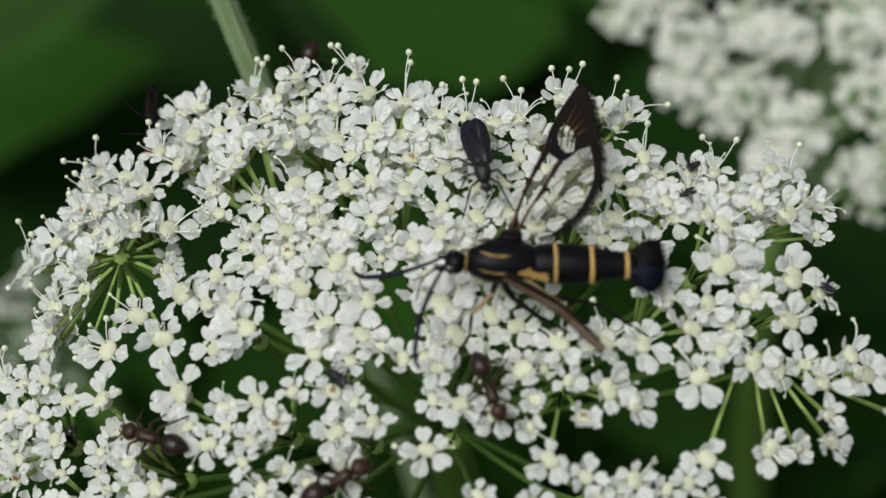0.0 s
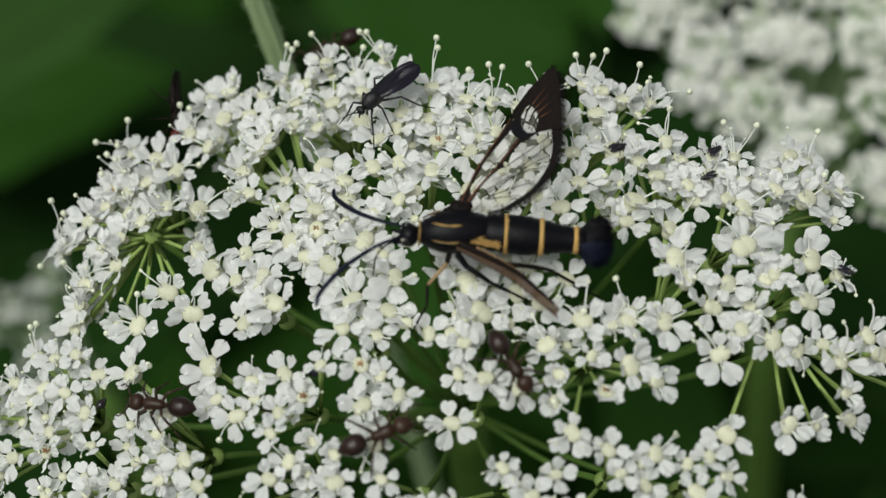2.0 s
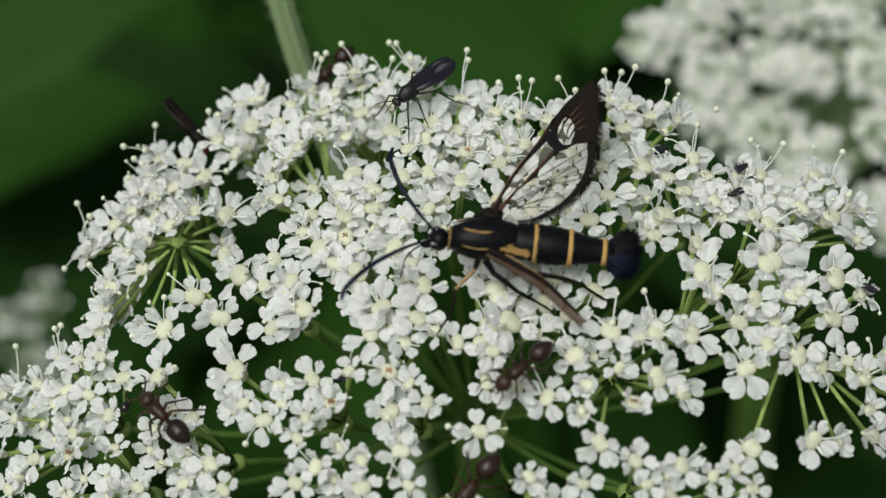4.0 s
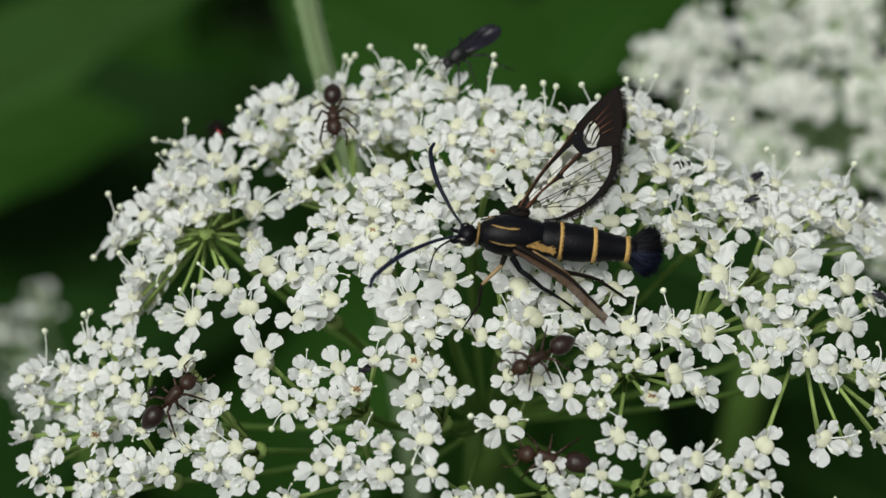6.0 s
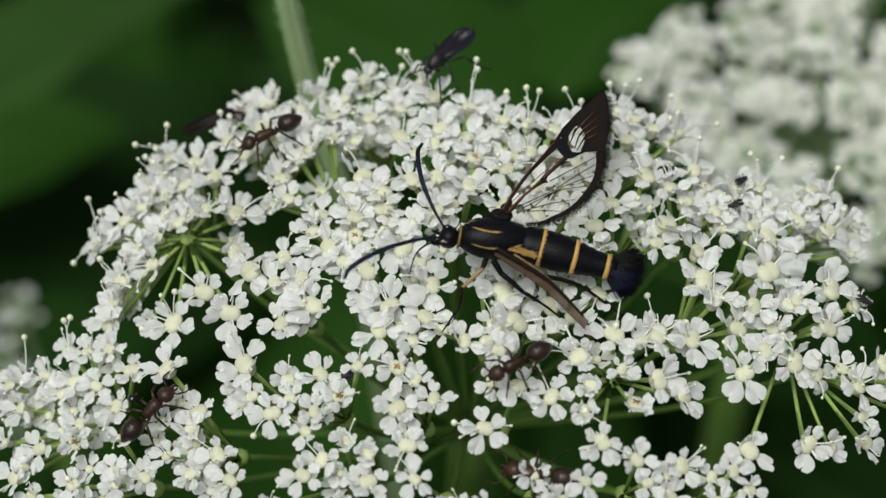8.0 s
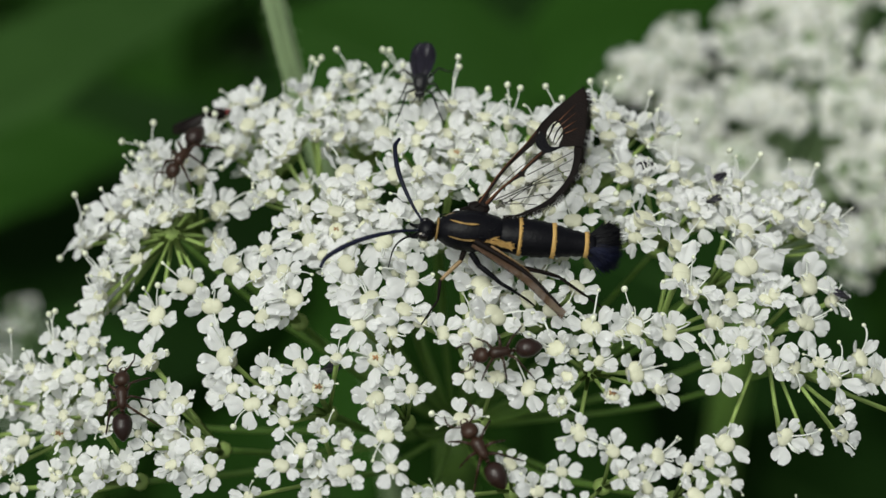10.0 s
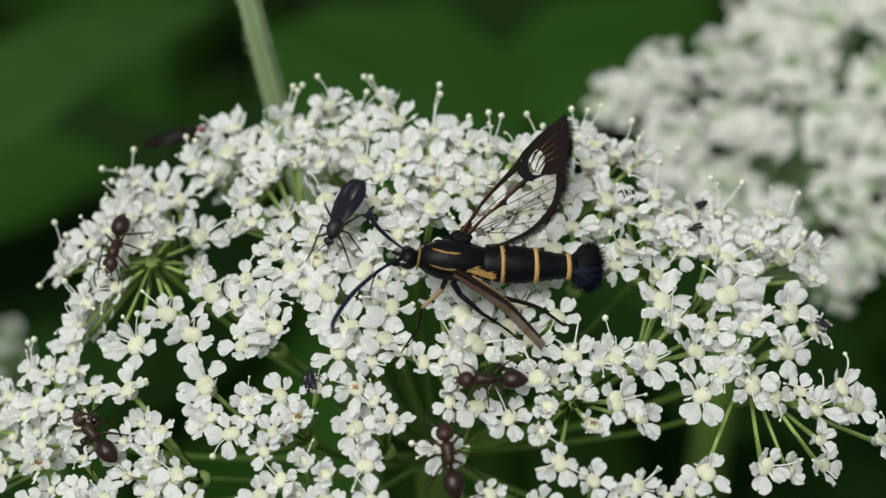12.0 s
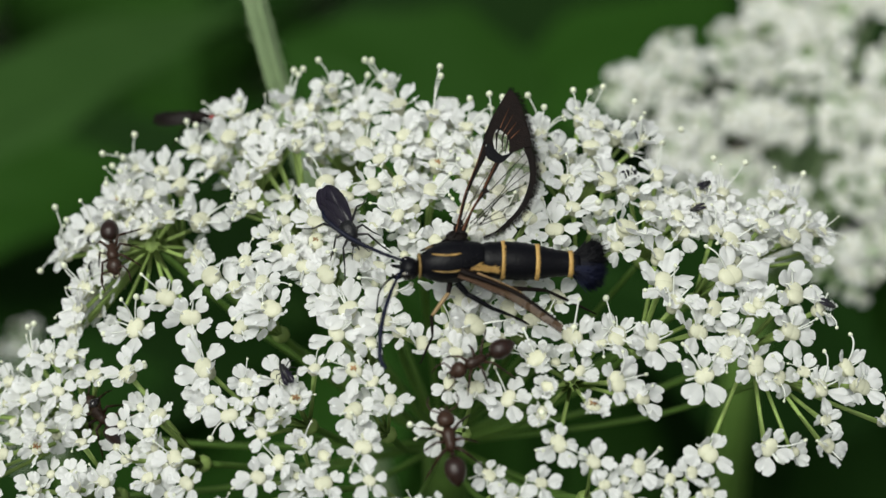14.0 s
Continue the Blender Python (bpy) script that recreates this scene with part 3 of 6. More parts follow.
umbellet((-7.5, 23.9, 2.3), [(-9.7, 28.6, 9.9, 1.62), (-11.6, 27.3, 8.7, 1.62), (-13.5, 27.9, 8.6, 1.30), (-7.2, 27.8, 9.5, 1.57), (-9.1, 24.8, 9.7, 1.71), (-6.6, 25.6, 10.1, 1.57), (-10.2, 22.5, 9.6, 1.30), (-6.5, 22.3, 10.6, 1.98, 40)])
umbellet((-2.2, 21.9, 4.0), [(-4.8, 28.5, 10.4, 1.40), (-3.9, 26.0, 11.4, 1.84), (-0.9, 24.7, 12.1, 1.40), (-3.3, 22.6, 11.7, 1.75), (-1.2, 22.1, 11.3, 1.98), (-3.8, 21.1, 11.5, 1.40), (-5.2, 20.1, 11.6, 1.40)])
umbellet((3.2, 20.5, 4.4), [(0.5, 21.9, 11.3, 1.48), (2.1, 18.4, 12.3, 1.62), (2.8, 20.0, 11.7, 1.40), (1.9, 23.6, 11.9, 1.62), (4.0, 23.2, 12.1, 1.62), (6.1, 22.3, 12.7, 1.48), (4.2, 20.3, 12.2, 1.40), (0.9, 25.6, 10.9, 1.17)])
umbellet((-11.1, 18.4, 2.3), [(-15.0, 20.9, 9.1, 1.40), (-16.2, 19.0, 8.4, 1.62), (-15.7, 16.4, 9.4, 1.44), (-12.2, 22.3, 10.2, 1.40), (-9.6, 18.0, 10.8, 2.02, 12), (-14.0, 21.4, 9.7, 1.35), (-13.0, 19.2, 6.6, 1.45)])
umbellet((-8.5, 13.0, 3.0), [(-10.6, 16.1, 10.5, 1.57), (-7.9, 16.4, 11.2, 1.84), (-12.9, 14.9, 9.6, 1.62), (-10.1, 13.9, 11.0, 1.57), (-7.8, 14.9, 10.8, 1.84), (-13.5, 13.4, 9.4, 1.40), (-12.1, 11.7, 9.7, 1.84), (-10.0, 12.4, 10.4, 1.62), (-10.8, 10.1, 10.1, 1.48), (-9.0, 9.2, 10.5, 1.75)])
umbellet((-12.9, 8.7, 1.8), [(-18.3, 9.8, 8.6, 2.07), (-15.6, 5.2, 8.5, 1.75), (-15.7, 11.3, 8.6, 1.48), (-14.8, 8.0, 9.2, 1.44), (-16.3, 8.6, 9.0, 1.35), (-13.2, 6.4, 9.5, 2.07, 20), (-14.1, 8.7, 9.6, 1.48)])
umbellet((-4.2, 10.7, 4.0), [(-7.7, 13.1, 10.3, 1.53), (-6.2, 10.7, 11.6, 1.98), (-4.9, 9.5, 11.5, 1.48), (-5.7, 12.8, 11.9, 1.40), (-3.8, 7.5, 11.5, 1.8)])
umbellet((-1.3, 15.5, 4.3), [(-5.6, 17.4, 11.6, 1.53), (-3.5, 17.7, 11.7, 1.57), (-0.9, 16.7, 12.1, 1.98), (-0.4, 19.9, 11.5, 1.62), (-2.3, 15.3, 11.4, 1.40), (-3.5, 14.1, 12.1, 1.44), (-0.4, 11.8, 12.0, 1.35)])
umbellet((-5.1, 5.3, 2.9), [(-8.9, 7.2, 9.9, 1.62), (-7.1, 6.1, 10.4, 2.07), (-4.3, 5.1, 10.6, 1.98), (-7.9, 4.0, 10.1, 1.98, 60), (-5.2, 3.4, 9.9, 1.30), (-6.4, 0.7, 10.2, 1.80)])
umbellet((-14.0, 1.5, 0.0), [(-18.3, 2.4, 6.6, 2.21, 50), (-15.9, -2.2, 7.4, 2.07, 40), (-17.6, -0.5, 6.8, 1.40), (-14.9, 0.7, 7.5, 1.17)])
umbellet((-10.0, 0.5, 1.2), [(-14.6, -0.9, 7.6, 1.40), (-12.3, 0.9, 8.3, 2.07, 48), (-10.8, -1.2, 8.6, 1.40), (-9.5, 0.9, 9.8, 1.44), (-13.3, -3.7, 7.6, 1.53), (-12.7, -2.2, 8.0, 1.26)])
umbellet((-3.6, -0.4, 2.0), [(-6.3, -2.0, 8.6, 2.21), (-3.5, -1.6, 9.7, 1.93, 14), (-5.4, -5.2, 8.8, 1.98), (-4.9, 0.1, 9.6, 1.35)])
umbellet((1.2, 5.5, 3.9), [(-3.0, 4.1, 10.5, 1.44), (1.0, 9.4, 11.7, 1.70), (1.8, 6.7, 11.9, 2.15), (2.8, 4.4, 11.6, 2.25), (0.6, 3.2, 10.6, 1.44), (-1.2, 3.0, 10.8, 1.35), (1.4, 1.9, 11.5, 1.35)])
umbellet((6.8, 7.9, 4.5), [(4.6, 8.9, 12.0, 1.48), (6.3, 7.7, 12.5, 1.48), (5.5, 6.1, 11.4, 1.62), (7.3, 5.2, 11.4, 1.75), (9.3, 6.9, 12.2, 1.48), (8.2, 10.1, 12.0, 1.48)])
umbellet((2.4, -0.4, 2.5), [(0.5, -3.6, 9.0, 2.16, 28), (3.0, -0.6, 10.5, 2.10)])
umbellet((10.9, 20.5, 4.8), [(8.1, 22.7, 12.3, 1.17), (8.0, 19.4, 12.2, 1.57), (11.5, 24.9, 12.0, 1.30), (12.8, 23.9, 12.5, 1.40), (12.3, 21.8, 12.4, 1.62), (14.5, 23.6, 11.6, 1.53), (16.8, 23.1, 11.9, 1.21), (10.2, 17.8, 13.0, 1.48), (9.4, 21.0, 12.4, 1.35)])
umbellet((17.3, 15.8, 4.6), [(17.7, 19.1, 12.3, 1.75), (15.4, 16.8, 13.1, 1.40), (18.9, 18.1, 11.4, 1.40), (16.8, 16.1, 12.1, 1.40), (19.2, 15.2, 12.2, 1.40), (21.2, 17.7, 12.1, 1.21), (21.0, 16.0, 12.2, 1.40), (19.7, 14.2, 11.4, 1.53)])
umbellet((24.9, 15.7, 3.7), [(23.1, 17.8, 12.1, 1.40), (23.6, 15.8, 11.6, 1.40), (26.5, 16.8, 11.1, 1.53), (27.8, 18.6, 11.0, 1.40), (29.3, 18.6, 10.2, 1.12), (30.4, 15.9, 10.5, 1.30), (26.2, 15.0, 11.6, 1.40), (28.7, 14.6, 10.8, 1.89), (31.4, 15.7, 10.2, 1.26)])
umbellet((11.7, 13.8, 5.3), [(9.1, 12.9, 12.8, 1.84), (13.5, 17.9, 13.0, 2.21), (14.9, 13.4, 12.8, 1.98, 50), (10.6, 15.1, 12.9, 1.67), (14.2, 11.9, 12.2, 1.44)])
umbellet((21.6, 12.2, 4.1), [(22.3, 14.1, 11.9, 1.62), (23.5, 13.3, 11.6, 1.98), (23.2, 9.9, 11.7, 2.21), (25.5, 12.4, 10.6, 1.35)])
umbellet((16.7, 7.1, 4.3), [(17.5, 11.4, 12.0, 1.75), (17.7, 8.4, 12.5, 2.07), (18.5, 6.8, 12.3, 1.84), (21.7, 6.5, 12.0, 1.62), (20.5, 5.1, 10.8, 1.98), (14.0, 4.1, 11.2, 2.07), (16.7, 3.6, 11.4, 1.98)])
umbellet((25.6, 8.2, 3.0), [(25.4, 7.6, 11.5, 1.44), (28.6, 9.4, 10.3, 2.02), (28.1, 6.0, 9.9, 1.98, 60), (30.7, 8.4, 9.7, 1.48)])
umbellet((25.6, 6.5, 6.3), [(23.4, 5.4, 10.4, 1.30), (24.9, 2.4, 10.5, 1.98), (22.5, 3.0, 11.1, 1.30), (27.0, 2.1, 9.2, 1.53), (20.8, 1.2, 10.6, 2.07, 15), (21.0, -4.6, 8.9, 2.21, 43), (25.8, -3.8, 8.7, 2.21, 52), (30.5, -3.2, 8.3, 2.07, 68), (24.7, 7.2, 11.2, 1.21)])
umbellet((10.8, 2.1, 7.1), [(5.6, -1.2, 10.1, 2.21), (7.7, 1.9, 11.0, 2.0), (8.5, -0.6, 11.1, 1.35), (8.1, -2.5, 10.4, 1.6), (10.4, 3.5, 11.9, 1.98), (13.9, 0.2, 10.9, 2.30), (11.0, 0.8, 11.3, 1.44), (15.9, -0.9, 10.4, 2.0), (12.0, -1.8, 10.7, 1.95), (12.6, 3.5, 11.2, 1.30), (9.4, -4.9, 10.1, 1.98)])
umbellet((27.6, 5.0, 4.0), [(28.8, 2.3, 10.0, 1.40), (30.1, 1.1, 9.6, 1.98, 60), (32.7, 3.7, 8.5, 1.84), (30.5, -1.1, 8.5, 1.35), (33.6, 1.9, 8.8, 1.84), (35.5, -0.6, 8.0, 1.80)])
umbellet((12.3, -5.5, 2.0), [(12.0, -6.3, 10.0, 1.75), (15.5, -6.5, 9.8, 1.75), (12.9, -7.8, 9.2, 1.40), (14.7, -8.5, 8.5, 1.80), (9.8, -10.3, 8.4, 1.57)])
umbellet((-9.1, -4.6, -0.3), [(-13.3, -7.1, 6.8, 1.84), (-10.2, -4.3, 7.1, 1.17), (-8.4, -5.6, 7.9, 1.30), (-11.9, -5.6, 6.5, 1.98), (-8.3, -7.6, 7.2, 1.84), (-10.5, -9.5, 6.7, 1.48), (-15.8, -8.8, 4.5, 1.35)])
umbellet((4.6, 13.6, 4.9), [(4.6, 14.1, 12.3, 1.62), (7.1, 14.2, 12.4, 1.44), (6.8, 17.1, 12.2, 1.57), (4.6, 16.3, 13.1, 1.57), (1.9, 15.1, 11.8, 1.44), (2.8, 11.5, 11.9, 1.48), (5.5, 11.5, 12.2, 1.48), (1.8, 12.5, 12.8, 1.35)])
umbellet((18.2, -6.0, 1.2), [(18.0, -6.8, 8.5, 1.48), (19.5, -6.7, 9.5, 1.12), (20.8, -7.9, 8.8, 1.48), (18.5, -9.1, 8.5, 1.89), (15.5, -10.2, 7.9, 1.40), (25.8, -9.8, 7.0, 1.35)])
umbellet((-25.7, -3.0, -5.9), [(-27.9, -2.5, 2.6, 1.40), (-25.8, -5.6, 2.0, 1.62), (-28.0, -6.1, 1.9, 1.30), (-31.7, -5.3, -0.5, 1.62), (-35.2, -5.5, -2.5, 1.48)])
umbellet((-1.8, -6.2, 1.0), [(-4.8, -7.8, 8.4, 1.62), (-1.2, -9.7, 7.7, 1.40)])
umbellet((5.0, -6.0, 1.6), [(4.2, -7.1, 8.7, 1.67), (8.1, -7.9, 9.3, 1.40), (6.3, -9.3, 8.7, 1.84), (0.5, -9.7, 8.2, 1.48)])
# florets that close the far edge
for x, y, z, radius in ((-13.6, 24.6, 8.7, 1.48), (-12.3, 25.4, 8.9, 1.35), (-15.1, 26.6, 8.0, 1.40), (-14.7, 23.0, 8.9, 1.40)):
    floret(Vector((x, y, z)), radius, Vector((-15.8, 23.2, 0.3)), umbel)
# florets packed under the moth
for x, y, z, radius in ((3.7, 6.5, 10.8, 1.40), (4.7, 4.0, 10.6, 1.48), (1.1, 4.7, 10.7, 1.48), (0.2, 8.2, 10.8, 1.35), (3.2, 8.4, 10.7, 1.35), (1.0, 0.2, 9.6, 1.40)):
    floret(Vector((x, y, z)), radius, Vector((1.2, 5.5, 3.9)), umbel)
free_stamens([(-10.9, 30.6, 11.4), (-13.0, 30.2, 10.4), (-12.2, 30.3, 10.5), (-12.6, 29.9, 10.2), (-6.9, 30.6, 11.7), (-6.3, 30.4, 11.9), (-6.6, 29.5, 11.0), (-0.5, 27.9, 14.5), (-0.4, 27.2, 14.1), (2.1, 25.5, 13.4), (3.7, 25.6, 14.0), (4.8, 25.4, 13.9), (6.9, 25.4, 14.3), (8.3, 24.6, 13.8), (10.8, 26.8, 13.5), (12.2, 26.7, 13.5), (13.2, 26.5, 14.5), (15.9, 25.6, 13.8), (15.9, 24.0, 12.8), (18.0, 21.2, 14.0), (22.2, 20.0, 13.8), (19.9, 23.7, 12.7), (-29.0, 23.1, 6.7), (-27.2, 22.8, 6.6), (-26.5, 25.2, 6.8), (-28.1, 22.2, 6.2), (-27.4, 21.8, 6.0), (-28.4, 20.3, 6.2)])
free_stamens([(-32.6, 18.4, 5.1), (-31.5, 17.3, 4.9), (-33.6, 13.8, 2.2), (-31.0, 12.5, 5.2), (-36.8, 6.6, 2.0), (-33.6, 7.7, 3.1), (-33.1, 7.9, 3.3), (-26.9, 6.0, 5.3), (-21.9, 25.5, 8.6), (-21.1, 25.2, 8.5), (-17.7, 28.6, 8.0), (-24.4, 8.6, 7.0), (-32.1, -5.0, 0.0), (-17.3, -3.7, 6.4), (13.0, 6.5, 13.0), (-20.2, 20.6, 7.0), (-23.2, 2.8, 6.0), (-16.5, 16.3, 9.6), (30.1, 20.4, 11.7), (30.3, 16.6, 11.3), (12.6, 15.3, 13.5), (-5.1, 29.3, 11.3), (16.6, 24.4, 13.0), (24.8, 19.7, 13.8), (8.1, -2.6, 10.6), (-1.9, -3.4, 9.4), (10.5, 4.0, 12.5)])
withered([(-0.5, 19.5, 12.5), (-10.6, 11.7, 10.7), (-10.7, -1.1, 8.9), (12.2, -2.7, 10.9), (-30.9, -2.1, 1.7), (-27.4, 19.1, 5.4), (-6.0, 0.6, 10.2)])
crowd_mesh = bpy.data.meshes.new("floret_crowd")
crowd_mesh.from_pydata(CROWD[0], [], CROWD[1])
for m in (PETAL, CUSHION, PEDICEL_GREEN):
    crowd_mesh.materials.append(m)
crowd_mesh.polygons.foreach_set("material_index", CROWD[2])
crowd_mesh.polygons.foreach_set("use_smooth", [True] * len(CROWD[1]))
tagged(hang("floret_crowd", crowd_mesh, umbel), kind="stuff")


def stem(name, points, radii, mat, label, category):
    ob = new(name)
    line = smooth_line([Vector(p) / MM for p in points], 6)
    bm = bmesh.new()
    tube(bm, line, radii, 12)
    part("stem", bm, mat, ob)
    for k in range(7):
        bm = bmesh.new()
        side = Vector((math.cos(k * 0.9), math.sin(k * 0.9), 0))
        n = len(line)
        tube(bm, [p + side * (radii[0] + (radii[1] - radii[0]) * i / (n - 1)) * 0.96 for i, p in enumerate(line)], (0.34, 0.17), 6)
        part("ridge", bm, mat, ob)
    # short pale down along the stem
    bm = bmesh.new()
    r = random.Random(41)
    for k in range(2600):
        i = r.uniform(len(line) * 0.45, len(line) - 1.001)
        a = line[int(i)].lerp(line[int(i) + 1], i % 1)
        d = Vector((r.gauss(0, 1), r.gauss(0, 1), r.gauss(0, 0.2))).normalized()
        w = radii[0] + (radii[1] - radii[0]) * i / (len(line) - 1)
        tube(bm, [a + d * w * 0.8, a + d * (w + r.uniform(0.25, 0.75))], (0.035, 0.012), 3)
    tagged(part("down", bm, mat, ob, "short pale down"), kind="stuff")
    return tagged(ob, label, category)


main_foot = HEAD_POSE @ Vector((0.0016, 0.0105, -0.0195))
bm = bmesh.new()
tube(bm, smooth_line([(HEAD_POSE.inverted() @ Vector(p)) / MM for p in (main_foot, main_foot + Vector((0.001, 0.012, -0.06)), (0.004, 0.05, 0.6), (0.01, 0.09, 0.0))], 6), (2.0, 4.5), 10)
part("stem", bm, STALK, umbel)


# ---- the clearwing moth ----
WING = {
    'costa': [(0.32, 0.30), (-1.12, -2.51), (-2.49, -4.91), (-3.86, -7.52), (-5.15, -9.71), (-4.77, -9.02), (-4.03, -7.38), (-3.75, -6.14), (-3.07, -5.20), (-1.77, -3.35), (-0.69, -1.16), (-0.35, -0.33)],
    'apex': [(-3.86, -7.52), (-4.50, -8.70), (-5.15, -9.71), (-6.11, -10.88), (-6.87, -11.77), (-7.28, -11.60), (-7.54, -10.55), (-7.64, -8.99), (-7.59, -7.40), (-7.51, -6.43), (-6.91, -6.35), (-6.01, -6.13), (-5.72, -5.99), (-5.99, -7.08), (-5.85, -8.01), (-5.15, -8.62), (-4.48, -7.47), (-4.40, -6.59)],
    'spot': [(-3.75, -6.14), (-4.06, -7.18), (-4.43, -6.85), (-5.00, -5.93), (-6.01, -6.16), (-5.59, -5.82), (-4.88, -5.34), (-4.33, -5.43)],
    'median': [(-0.32, 0.00), (-1.28, -1.27), (-2.70, -3.16), (-4.33, -5.43), (-4.94, -5.45), (-3.56, -3.63), (-3.33, -2.94), (-3.12, -2.82), (-1.98, -1.66), (-0.85, 0.07)],
    'margin': [(-7.51, -6.43), (-7.48, -4.96), (-7.15, -3.50), (-6.52, -2.22), (-5.66, -1.15), (-4.73, -0.36), (-3.54, 0.30), (-1.97, 0.66), (-2.99, 0.40), (-4.10, -0.32), (-5.07, -1.06), (-5.99, -2.20), (-6.74, -3.70), (-6.97, -5.20), (-6.91, -6.35)],
    'foremem': [(-0.35, -0.33), (-1.77, -3.35), (-3.75, -6.14), (-4.33, -5.43), (-2.70, -3.16), (-1.28, -1.27)],
    'winmem': [(-4.48, -7.47), (-5.15, -8.62), (-5.85, -8.01), (-5.99, -7.08), (-5.72, -5.99), (-5.00, -5.93), (-4.40, -6.59)],
    'hindmem': [(-0.85, 0.07), (-1.98, -1.66), (-3.12, -2.82), (-3.56, -3.63), (-4.94, -5.45), (-6.01, -6.13), (-6.91, -6.35), (-6.97, -5.20), (-6.74, -3.70), (-5.99, -2.20), (-5.07, -1.06), (-4.10, -0.32), (-2.99, 0.40), (-1.97, 0.68)],
}
VEINS = [
    [(-3.46, -3.14), (-5.13, -4.46), (-6.88, -5.87)],
    [(-1.21, -0.59), (-2.74, -1.64), (-4.06, -2.61), (-5.35, -3.85), (-6.91, -5.19)],
    [(-1.53, -0.48), (-3.45, -1.95), (-5.12, -3.21), (-6.77, -4.14)],
    [(-2.00, -0.33), (-4.01, -2.32), (-6.48, -3.23)],
    [(-1.77, -0.36), (-3.55, -1.17), (-5.57, -1.90)],
    [(-1.92, -0.31), (-3.32, -0.58), (-4.54, -0.69)],
    [(-5.15, -6.30), (-5.40, -7.48), (-5.79, -8.17)],
    [(-4.73, -6.65), (-5.05, -7.85), (-5.37, -8.44)],
    [(-4.63, -6.42), (-4.90, -7.35), (-5.06, -8.08)],
    [(-5.32, -6.16), (-5.72, -7.11), (-5.92, -7.55)],
    [(-0.60, -0.72), (-2.53, -3.38), (-4.33, -5.43)],
]

def rounded(outline):
    """The same closed outline with its corners softened."""
    n, out = len(outline), []
    for k in range(n):
        a, b, c, d = (Vector(outline[(k + i) % n]) for i in (-1, 0, 1, 2))
        for t in (0.0, 0.33, 0.67):
            q = 0.5 * (2 * b + (c - a) * t + (2 * a - 5 * b + 4 * c - d) * t * t + (3 * b - a - 3 * c + d) * t ** 3)
            out.append((b * 0.25 + q * 0.75 if t == 0 else q)[:])
    return out


def bristles(bm, roots, ways, lengths, width, seed, spread=0.12, mat=0, droop=0.0):
    r = random.Random(seed)
    for q, d, n in zip(roots, ways, lengths):
        q, d = Vector(q), Vector(d).normalized()
        d = (d + Vector((r.gauss(0, spread), r.gauss(0, spread), r.gauss(0, spread * 0.5) - droop))).normalized()
        side = d.cross(Vector((0, 0, 1))).normalized() * width
        up = side.cross(d).normalized() * width * 0.6
        a, b, c = bm.verts.new(q - side), bm.verts.new(q + side), bm.verts.new(q + up)
        e, g, h = (bm.verts.new(q + d * n * 0.7 + s * 0.8) for s in (-side, side, up))
        tip = bm.verts.new(q + d * n)
        for f in ((a, b, g, e), (b, c, h, g), (c, a, e, h), (e, g, tip), (g, h, tip), (h, e, tip)):
            bm.faces.new(f).material_index = mat


